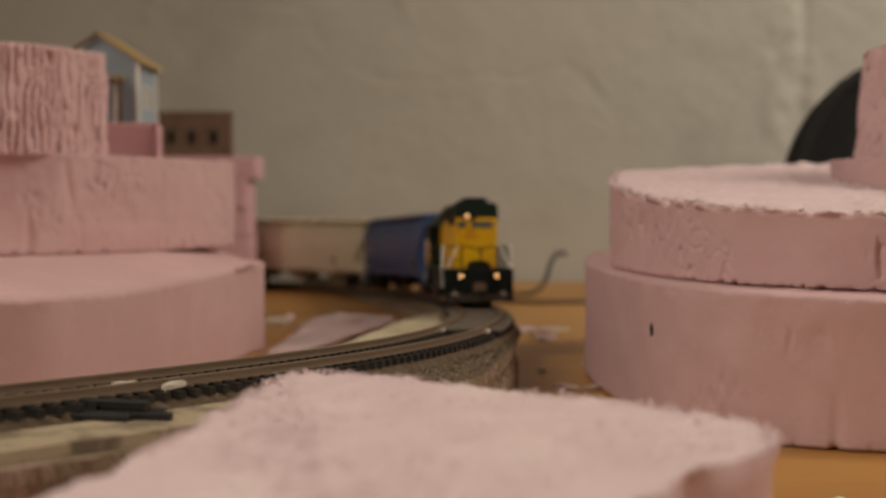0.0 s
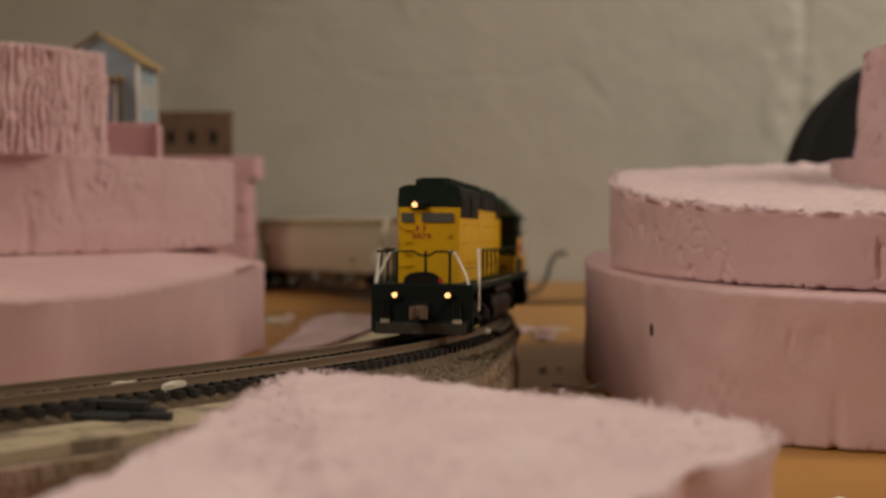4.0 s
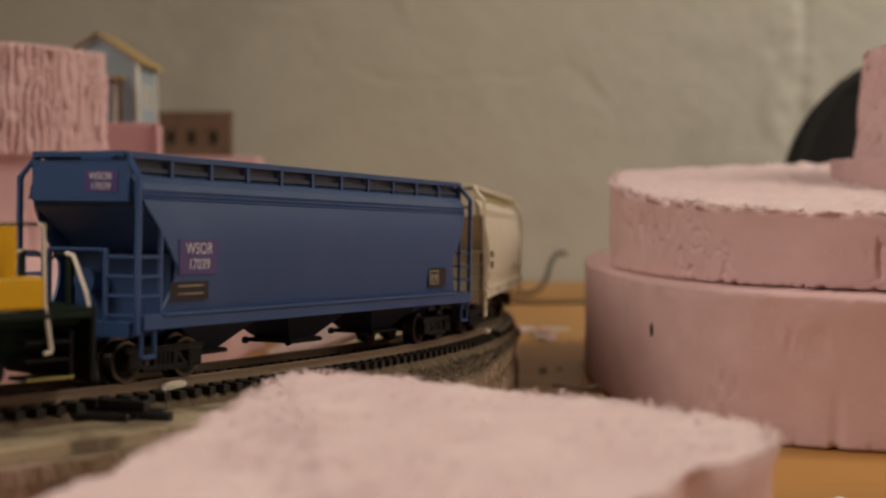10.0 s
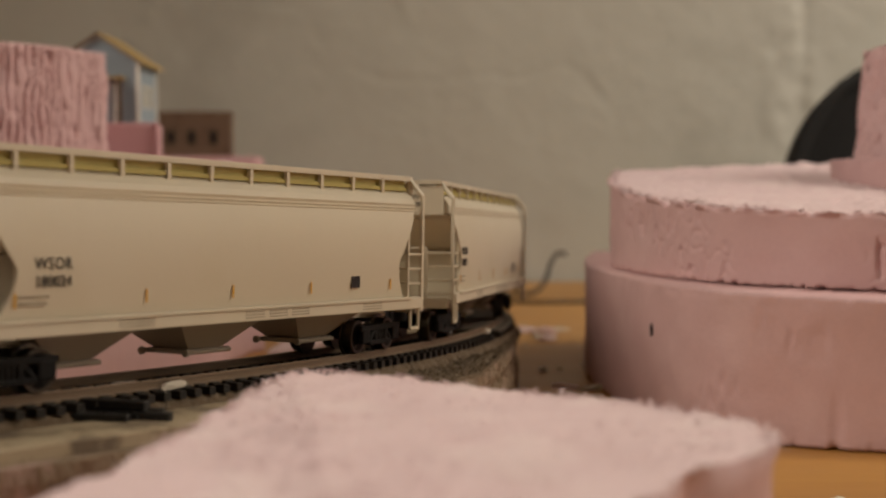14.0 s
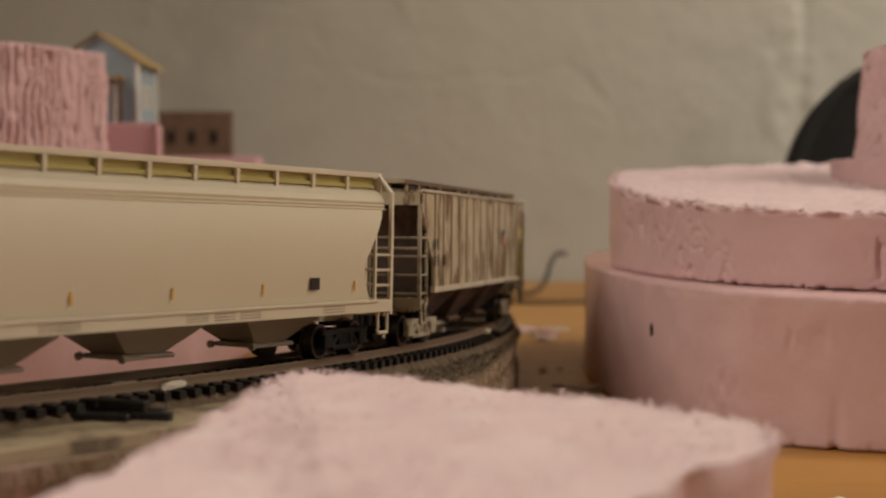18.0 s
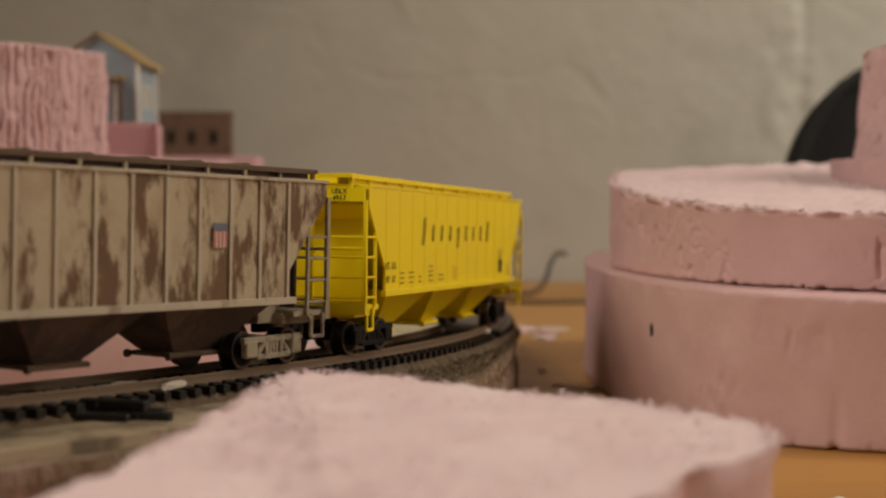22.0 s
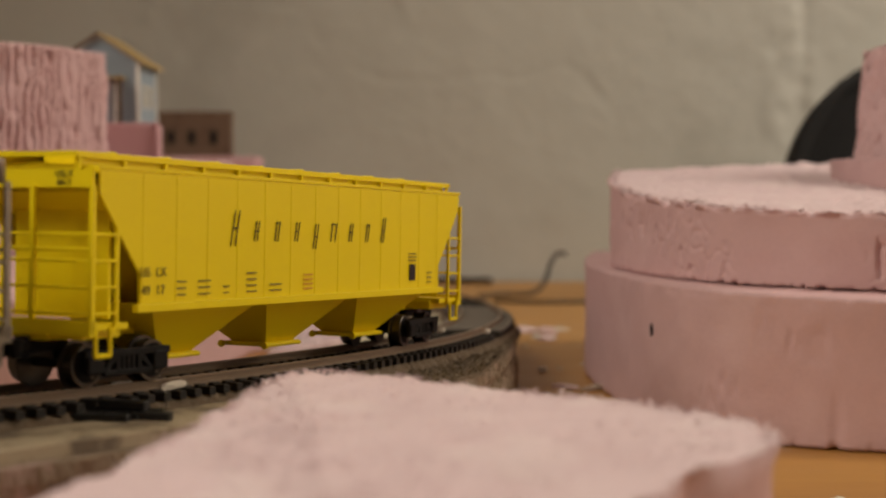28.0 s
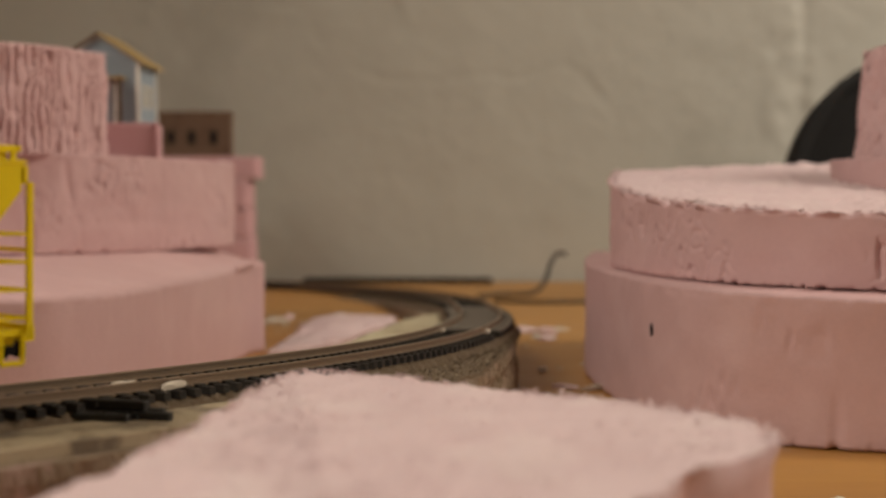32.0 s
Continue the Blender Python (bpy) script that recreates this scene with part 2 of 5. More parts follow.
BACK = [(14.5, 770), (9, 850), (-1, 925), (-16, 1000), (-32, 1050), (-57, 1102), (-102, 1160), (-155, 1200), (-235, 1222), (-330, 1226), (-700, 1226), (-1300, 1226)]
LINE = smooth_line(ARC + BACK, 2.0)[::-1]
LEN = np.concatenate([[0], np.cumsum(np.linalg.norm(np.diff(LINE, axis=0), axis=1))])
ZERO = LEN[np.argmin(np.abs(LINE[:, 1] - 671.3) + 10 * (LINE[:, 0] < -100))]
RISE_S = [-2000, -560, -440, -340, -240, -130, 0, 100, 200, 320, 450, 600, 2500]
RISE_Z = [5.0, 5.0, 7.0, 11.0, 16.0, 22.0, 28.2, 32.0, 35.3, 40.2, 44.8, 47.0, 47.0]


def on_line(s):
    """The rail-top centre at s millimetres along the line (growing towards the viewer)."""
    u = s + ZERO
    z = sum(np.interp(s + k, RISE_S, RISE_Z) for k in (-40, -20, 0, 20, 40)) / 5
    return Vector((float(np.interp(u, LEN, LINE[:, 0])), float(np.interp(u, LEN, LINE[:, 1])), float(z)))


def across(s):
    """Unit vectors along and outwards (away from the bend's centre) at s."""
    d = (on_line(s + 3) - on_line(s - 3)).normalized()
    o = Vector((-d.y, d.x, 0)).normalized()
    return d, o


# ---- the room ----
def room():
    def slab(name, a, material, label, cat):
        return tagged(part(name, boxes(a), material), label, cat, kind="structure")
    slab("floor", (-2000, 2400, -2300, 1400, -790, -750), FLOORING, "grey concrete workshop floor", "floor")
    slab("ceiling", (-2000, 2400, -2300, 1400, 1750, 1800), ROOM, "pale painted workshop ceiling", "ceiling")
    slab("wall_west", (-2050, -2000, -2300, 1400, -750, 1750), ROOM, "pale painted side wall", "wall")
    slab("wall_east", (2400, 2450, -2300, 1400, -750, 1750), ROOM, "pale painted side wall", "wall")
    slab("wall_south", (-2000, 2400, -2350, -2300, -750, 1750), ROOM, "pale painted rear wall", "wall")


def plaster_wall():
    """Lumpy painted masonry with ridges, a seam of rough mortar and a long crack."""
    bm = bmesh.new()
    xs = np.concatenate([np.linspace(-2000, -520, 12), np.linspace(-500, 560, 240), np.linspace(590, 2400, 14)])
    zs = np.concatenate([np.linspace(-750, -30, 8), np.linspace(-20, 340, 110), np.linspace(370, 1750, 12)])
    crack = smooth_line([(-180, 248), (-125, 244), (-105, 205), (-60, 182), (0, 176), (40, 184), (62, 178), (110, 190), (150, 150), (165, 105)], 3)
    ridge = smooth_line([(-66, 330), (-58, 300), (-40, 270), (-30, 230)], 3)
    rows = []
    for z in zs:
        row = []
        for x in xs:
            p = Vector((x * 0.011, z * 0.011, 3.1))
            d = 1.0 * noise.fractal(p, 1.0, 2.0, 5) + 2.0 * noise.noise(p * 0.3) + 0.9 * max(0, noise.noise(p * 1.6) - 0.25)
            if -520 < x < 600 and -30 < z < 350:
                c = np.min(np.hypot(crack[:, 0] - x, crack[:, 1] - z + 9 * noise.noise(p * 1.3) + 4 * noise.noise(p * 4)))
                d += -1.0 * math.exp(-(c / 2.2) ** 2) * max(0, 0.5 + 1.2 * noise.noise(p * 2.3)) + 0.25 * math.exp(-((c - 6) / 6) ** 2) * (0.5 + noise.noise(p * 1.1))
                r = np.min(np.hypot(ridge[:, 0] - x, ridge[:, 1] - z))
                d += 1.0 * math.exp(-(r / 4.0) ** 2) * (0.7 + noise.noise(p * 2))
                band = math.exp(-((x - 305 - 6 * noise.noise(Vector((0, z * 0.02, 0)))) / 26) ** 2)
                d += band * (2.4 * noise.fractal(Vector((x * 0.05, z * 0.035, 7)), 1.0, 2.0, 4) + 1.0)
                d -= 2.6 * math.exp(-((x - 318) / 4) ** 2) * (0.7 + 0.6 * noise.noise(Vector((x * 0.1, z * 0.03, 1))))
            row.append(bm.verts.new((x, 1280 - d, z)))
        rows.append(row)
    for a, b in zip(rows, rows[1:]):
        for i in range(len(xs) - 1):
            bm.faces.new((a[i], a[i + 1], b[i + 1], b[i]))
    back = [[bm.verts.new((x, 1400, z)) for x in (xs[0], xs[-1])] for z in (zs[0], zs[-1])]
    bm.faces.new((back[0][1], back[0][0], back[1][0], back[1][1]))
    tagged(part("wall_north", bm, PLASTER, smooth=True), "lumpy grey painted plaster wall with cracks", "wall", kind="structure")


def table():
    t = tagged(new("work_table"), "orange-brown varnished wooden work table", "table")
    bm = bmesh.new()
    top = [(-1900, -700), (900, -700), (900, 720), (205, 720), (205, 1272), (-1900, 1272)]
    A = [bm.verts.new((x, y, -28)) for x, y in top]
    B = [bm.verts.new((x, y, 0)) for x, y in top]
    bm.faces.new(A[::-1])
    bm.faces.new(B)
    for i in range(6):
        bm.faces.new((A[i], A[(i + 1) % 6], B[(i + 1) % 6], B[i]))
    part("tabletop", bm, WOOD, t)
    for x, y in ((-1800, -620), (820, -620), (820, 640), (130, 1190), (-1800, 1190)):
        part("leg", boxes((x - 30, x + 30, y - 30, y + 30, -750, -28), bevel=3), WOOD, t)


# ---- foam hills ----
def foam(name, outline, z0, top, label, rough=0.8, shag=0.0, rim=1.5, material=None, cut=None, step=3.0, tilt=0.0, seed=0, rings=12, bumpy=1.0, fineness=10, gash=0.0, seam=0.0, calm=0.6, ragged=0.0):
    """A slab of foam board: outline (closed), foot height, top(x, y); sides knife-cut, with a torn rim."""
    pts = smooth_line(list(outline) + [outline[0]], step)[:-1]
    n = len(pts)
    c = pts.mean(0)
    area = sum(pts[i][0] * pts[(i + 1) % n][1] - pts[(i + 1) % n][0] * pts[i][1] for i in range(n))
    if area < 0:
        pts = pts[::-1]
    tang = np.roll(pts, -1, 0) - np.roll(pts, 1, 0)
    nrm = np.stack([tang[:, 1], -tang[:, 0]], 1) / np.linalg.norm(tang, axis=1)[:, None]
    bm = bmesh.new()
    layers = []
    H = 64 if shag else fineness
    for k in range(H + 1):
        f = k / H
        ring = []
        for i, (p, q) in enumerate(zip(pts, nrm)):
            zt = top(*p)
            zb = z0(*p) if callable(z0) else z0
            z = zb + (zt - zb) * f
            arc = i * step
            w = rough * noise.fractal(Vector((p[0] * 0.05, p[1] * 0.05, z * 0.05 + seed)), 1.0, 2.0, 3)
            gouge = max(0.0, noise.noise(Vector((arc * 0.13, z * 0.035, seed + 5.5))) - 0.42) * 7 * rough
            w -= gouge
            if gash:
                mask = max(0.0, min(1.0, 3.2 * noise.noise(Vector((arc * 0.035, z * 0.05, seed + 11.3))) - calm))
                line = abs(noise.noise(Vector((arc * 0.16 + 0.3 * noise.noise(Vector((z * 0.1, arc * 0.05, 0))), z * 0.12, seed + 21.7))))
                w -= 0.6 * gash * mask * max(0.0, 1 - line / 0.09)
                nick = noise.noise(Vector((arc * 0.42, z * 0.11, seed + 31.7)))
                w -= 1.3 * gash * mask * min(1.0, max(0.0, nick - 0.30) * 4)
                w += 0.12 * gash * mask * noise.fractal(Vector((arc * 0.3, z * 0.25, seed)), 1.0, 2.0, 3)
            if shag:
                # hanging strands with deep narrow clefts between them, broken across at some heights
                u = arc / 4.0 + 0.75 * noise.noise(Vector((arc * 0.06, z * 0.06, seed))) + 0.3 * noise.noise(Vector((arc * 0.2, z * 0.16, seed + 4)))
                cell, side_of = math.floor(u), abs(u - math.floor(u) - 0.5) * 2
                own = noise.noise(Vector((cell * 3.7, z * 0.055, seed + 2)))
                open_up = min(1.0, max(0.15, 0.75 + 1.3 * noise.noise(Vector((cell * 1.9, z * 0.09, seed + 6)))))
                cleft = max(0.0, (side_of - 0.5) / 0.5) ** 1.4
                tear = max(0.0, noise.noise(Vector((cell * 2.3 + 0.3 * u, z * 0.12, seed + 14))) - 0.28)
                w += shag * (0.7 * own - 1.9 * cleft * open_up - 1.9 * min(0.5, tear) + 0.15 * noise.noise(Vector((arc * 0.5, z * 0.4, seed))) + 0.2) * (1 if k < H - 1 else 0.3)
            if k >= H - 2:
                g = (0.35, 0.75, 1.0)[k - H + 2]
                w += rim * g * (noise.noise(Vector((arc * 0.14, k * 0.3, seed + 3))) + 0.4 * noise.noise(Vector((arc * 0.5, k * 0.5, seed + 3))))
                z += rim * g * (0.35 * noise.noise(Vector((arc * 0.2, 4, seed))) + 0.22 * noise.noise(Vector((arc * 0.7, 4, seed))))
            if ragged and k >= H - 3:
                tornness = noise.noise(Vector((arc * 0.11, 2, seed + 40))) + 0.7 * noise.noise(Vector((arc * 0.33, 2, seed + 40)))
                bite = max(0.0, tornness)
                z -= ragged * bite * (0.25, 0.5, 0.8, 1.0)[k - H + 3]
                w -= ragged * 0.9 * bite * (0.0, 0.1, 0.5, 1.0)[k - H + 3] - ragged * 0.35 * max(0.0, -tornness) * (0, 0.2, 1.0, 0.6)[k - H + 3]
            if seam and k < 2:
                crumb = max(0.0, noise.noise(Vector((arc * 0.22, 7, seed))) + 0.7 * noise.noise(Vector((arc * 0.8, 7, seed))))
                w -= seam * crumb * (1.0, 0.6)[k]
                z += seam * 0.5 * crumb * (1.0, 0.3)[k]
            w += tilt * f
            ring.append(bm.verts.new((p[0] + q[0] * w, p[1] + q[1] * w, z)))
        layers.append(ring)
    sides = len(layers)
    for r in range(1, rings + 1):
        f = 1 - (r / (rings + 0.5)) ** 0.9
        ring = []
        for i, p in enumerate(pts):
            x, y = c + (p - c) * f
            ring.append(bm.verts.new((x, y, top(x, y) + bumpy * rim * (0.35 * noise.fractal(Vector((x * 0.1, y * 0.1, seed)), 1.0, 2.0, 4) + 0.3 * noise.fractal(Vector((x * 0.5, y * 0.5, seed)), 1.0, 2.0, 4)))))
        layers.append(ring)
    for k, (a, b) in enumerate(zip(layers, layers[1:])):
        for i in range(n):
            fc = bm.faces.new((a[i], a[(i + 1) % n], b[(i + 1) % n], b[i]))
            fc.material_index = 0 if k < sides - 1 else 1
    fc = bm.faces.new(layers[-1])
    fc.material_index = 1
    bm.faces.new(layers[0][::-1])
    ob = part(name, bm, [material or FOAM, cut or FOAM_CUT], smooth=True)
    return tagged(ob, label, "foam block", group="pink foam scenery blocks")


def shards(owner, name, spots, seed, material, rise=(-0.5, 0.7)):
    """Thin torn flakes and fibres of foam: spots are (x, y, z, size, lean outwards x, y)."""
    rnd = random.Random(seed)
    bm = bmesh.new()
    for x, y, z, size, ox, oy in spots:
        a = rnd.uniform(0, 2 * math.pi)
        L, W = size * rnd.uniform(0.6, 1.5), size * rnd.uniform(0.2, 0.5)
        d = Vector((math.cos(a) * 0.7 + ox, math.sin(a) * 0.7 + oy, rnd.uniform(*rise))).normalized()
        q = d.cross(Vector((rnd.uniform(-1, 1), rnd.uniform(-1, 1), 1))).normalized()
        n = d.cross(q) * W * 0.5
        p = Vector((x, y, z))
        vs = [bm.verts.new(v) for v in (p - q * W, p + q * W, p + n, p + d * L)]
        for f in ((0, 1, 2), (0, 3, 1), (1, 3, 2), (2, 3, 0)):
            bm.faces.new([vs[i] for i in f])
    bmesh.ops.recalc_face_normals(bm, faces=bm.faces[:])
    return tagged(part(name, bm, material, owner), kind="stuff")


def flat(z):
    return lambda x, y: z


def foam_hills():
    # the block in the foreground
    front = foam("foam_block", [(-31.9, 303.5), (-16.8, 302.4), (6.7, 282.2), (32.5, 264.3), (50.4, 241.9), (51.5, 221.8), (29.1, 188.2), (15.7, 145.6), (11.2, 89.6), (-67.2, 67.2), (-58.2, 134.4), (-49.8, 184.8), (-44.8, 212.8), (-38.6, 250.9)],
         0, flat(46.5), "rough-topped pink foam block lying on the table", rim=2.2, rough=1.8, seed=1, step=1.4, bumpy=0.8, rings=46)
    rnd = random.Random(3)
    spots = []
    edge = smooth_line([(-44.8, 212.8), (-38.6, 250.9), (-31.9, 303.5), (-16.8, 302.4), (6.7, 282.2), (32.5, 264.3), (50.4, 241.9), (51.5, 221.8)], 0.25)
    for x, y in edge:
        spots.append((x + rnd.gauss(0, 0.8), y + rnd.gauss(-0.8, 0.9), 46.3 + rnd.gauss(0, 0.4), rnd.uniform(0.4, 1.5), 0, 0.6))
    for k in range(4600):
        f, g = rnd.random() ** 0.8, rnd.random()
        a, b = edge[int(g * (len(edge) - 1))]
        spots.append((-5 + (a + 5) * f, 165 + (b - 165) * f, 46.55 + rnd.gauss(0, 0.2), rnd.uniform(0.3, 0.85), 0.9, 0.5))
    shards(front, "torn_fibre", spots, 11, FOAM_CUT, (-0.05, 0.3))
    # right stack, sagging a little to the right
    def sag(x):
        return 2.6 * max(0.0, min(1.0, (x - 95) / 130))
    low = foam("foam_slab", [(80, 760), (70, 700), (64.5, 645), (68, 580), (76, 525), (92, 487), (114, 470), (145, 458), (210, 446), (330, 450), (345, 720), (220, 800)],
         0.5, lambda x, y: 50.8 - sag(x) - 0.9 * max(0.0, min(1.0, (500 - y) / 45)), "thick pink foam slab with a rounded corner on the table", rim=1.0, rough=0.4, seed=2, step=1.0, fineness=36, gash=0.6, seam=2.0, calm=0.4, cut=FOAM)
    # Dark wedge set into the face; its colour gives the nick's shade.
    nick = bmesh.new()
    prism(nick, [(-0.45, 0.4), (-0.1, -2.2), (0.4, -0.6), (0.3, 1.2), (0.0, 2.4)], -1.0, 0.35)
    part("knife_nick", nick, TANK, low, "small dark wedge painting the shade of a knife nick").matrix_basis = pose(0.0757, 0.5235, 0.0332, 0, 0, 195)
    carved = foam("foam_slab", [(84, 700), (75, 645), (71.5, 600), (80, 553), (96, 517), (122, 498), (150, 487), (215, 470), (325, 470), (335, 700), (220, 770)],
         lambda x, y: 51.3 - sag(x), lambda x, y: 76.9 + 0.075 * (y - 495), "carved pink foam slab with a crumbling top", rim=3.2, rough=0.5, seed=3, bumpy=1.4, step=0.8, rings=44, fineness=40, gash=1.25, seam=3.0, calm=0.05, ragged=3.0)
    spots = []
    edge = smooth_line([(84, 700), (75, 645), (71.5, 600), (80, 553), (96, 517), (122, 498), (150, 487), (215, 470)], 0.8)
    for x, y in edge:
        k = noise.noise(Vector((x * 0.09, y * 0.09, 2)))
        for _ in range(7):
            if rnd.random() < 0.22 + 0.55 * k:
                spots.append((x + rnd.gauss(1.2, 0.7), y + rnd.gauss(2.0, 0.8), 77.0 + 0.075 * (y - 495) + rnd.gauss(0, 0.3), rnd.uniform(0.7, 2.4), 0, -0.25))
    shards(carved, "torn_flake", spots, 12, FOAM_CUT, (0.1, 0.5))
    foam("foam_offcut", [(176, 660), (172, 625), (180, 590), (200, 560), (260, 545), (300, 600), (290, 670)],
         lambda x, y: 76.6 + 0.075 * (y - 495), lambda x, y: 97, "thin pink foam offcut on the carved slab", rim=1.5, rough=1.5, seed=4)
    foam("foam_block", [(190, 668), (188, 640), (194, 615), (212, 590), (270, 580), (300, 640), (280, 690)],
         97.3, lambda x, y: 147, "torn shaggy pink foam block on top of a stack", rim=0.9, rough=0.8, shag=3.2, tilt=-5, seed=5, step=0.8, material=FOAM_SHAG)
    # left stack
    spots = []
    for x, y in smooth_line([(-129, 830), (-120, 800), (-122, 785)], 1.2):
        spots.append((x, y, 95 + rnd.gauss(0, 2), rnd.uniform(2, 5), 0.8, -0.3))
    def low_top(x, y):
        edge_x = float(np.interp(y, [455, 480, 540, 600, 660, 725, 765], [-150, -127, -115, -110, -106, -99, -100]))
        lip_z = float(np.interp(y, [455, 480, 510, 550, 600, 650, 700, 740], [49.5, 48.5, 46.8, 46.0, 45.0, 44.2, 44.4, 45.6]))
        f = max(0.0, min(1.0, (edge_x - x) / 48))
        return lip_z + f * f * (3 - 2 * f) * (51.9 - lip_z)
    slab = foam("foam_slab", [(-150, 455), (-127, 480), (-115, 540), (-110, 600), (-106, 660), (-99, 725), (-100, 765), (-190, 860), (-420, 840), (-420, 520), (-260, 455)],
         0, low_top, "wide pink foam slab carved to a curve beside the track", rim=1.0, rough=0.3, seed=6, step=1.4, fineness=26, gash=0.6, seam=1.2, cut=FOAM)
    lip = bmesh.new()
    prism(lip, [(-9, 0), (-4, 0.6), (0, 2.2), (3.2, 5.0), (4.0, 4.6), (2.0, 0.4), (0.5, -3.5), (-3, -6)], -16, 14)
    for v in lip.verts:
        v.co.y += 0.9 * noise.noise(v.co * 0.3)
        v.co.z += 1.2 * noise.noise(v.co * 0.25) - 0.012 * v.co.x ** 2
    ob = part("curled_lip", lip, FOAM, slab)
    ob.matrix_basis = pose(-0.1015, 0.720, 0.0435, 0, 0, 82) @ Matrix.Scale(-1, 4, (0, 1, 0))
    mid = foam("foam_slab", [(-210, 680), (-172, 703), (-136, 745), (-118, 790), (-124, 835), (-165, 890), (-420, 880), (-420, 640), (-300, 640)],
         52.3, lambda x, y: 101.0 - 0.035 * max(0, y - 690), "pink foam slab laid back on the lower slab", rim=0.8, rough=0.8, seed=7, step=0.9, fineness=44, gash=1.6, seam=2.2, calm=0.45)
    shards(mid, "torn_flake", spots, 13, FOAM_CUT)
    foam("foam_block", [(-330, 600), (-205, 672), (-177, 718), (-174, 745), (-210, 800), (-330, 800), (-400, 700)],
         100, lambda x, y: 152, "shaggy hot-wire-torn pink foam block", rim=0.5, rough=0.5, shag=3.0, seed=8, step=0.6, material=FOAM_SHAG)
    foam("foam_offcut", [(-230, 765), (-156, 768), (-155, 772), (-170, 850), (-240, 850)],
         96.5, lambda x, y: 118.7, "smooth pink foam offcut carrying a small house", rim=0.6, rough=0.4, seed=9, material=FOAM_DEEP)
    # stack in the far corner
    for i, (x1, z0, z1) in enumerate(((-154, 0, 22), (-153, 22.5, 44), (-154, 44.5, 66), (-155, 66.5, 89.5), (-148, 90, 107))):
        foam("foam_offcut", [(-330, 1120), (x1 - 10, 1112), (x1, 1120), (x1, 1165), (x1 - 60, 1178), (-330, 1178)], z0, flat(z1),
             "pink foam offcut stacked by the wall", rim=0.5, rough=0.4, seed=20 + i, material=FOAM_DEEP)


# ---- track ----
def sweep(name, s0, s1, step, profile, material, parent, label=""):
    """Sweep a closed profile (outward offset, height from rail top) along the line. profile may be a function of s."""
    bm = bmesh.new()
    rings = []
    for s in np.arange(s0, s1 + 0.01, step):
        p, (d, o) = on_line(s), across(s)
        prof = profile(s) if callable(profile) else profile
        rings.append([bm.verts.new((p.x + o.x * a, p.y + o.y * a, p.z + b if b > -900 else 0.3)) for a, b in prof])
    n = len(rings[0])
    for a, b in zip(rings, rings[1:]):
        for i in range(n):
            bm.faces.new((a[i], b[i], b[(i + 1) % n], a[(i + 1) % n]))
    bm.faces.new(rings[0])
    bm.faces.new(rings[-1][::-1])
    bmesh.ops.recalc_face_normals(bm, faces=bm.faces[:])
    return part(name, bm, material, parent, label)


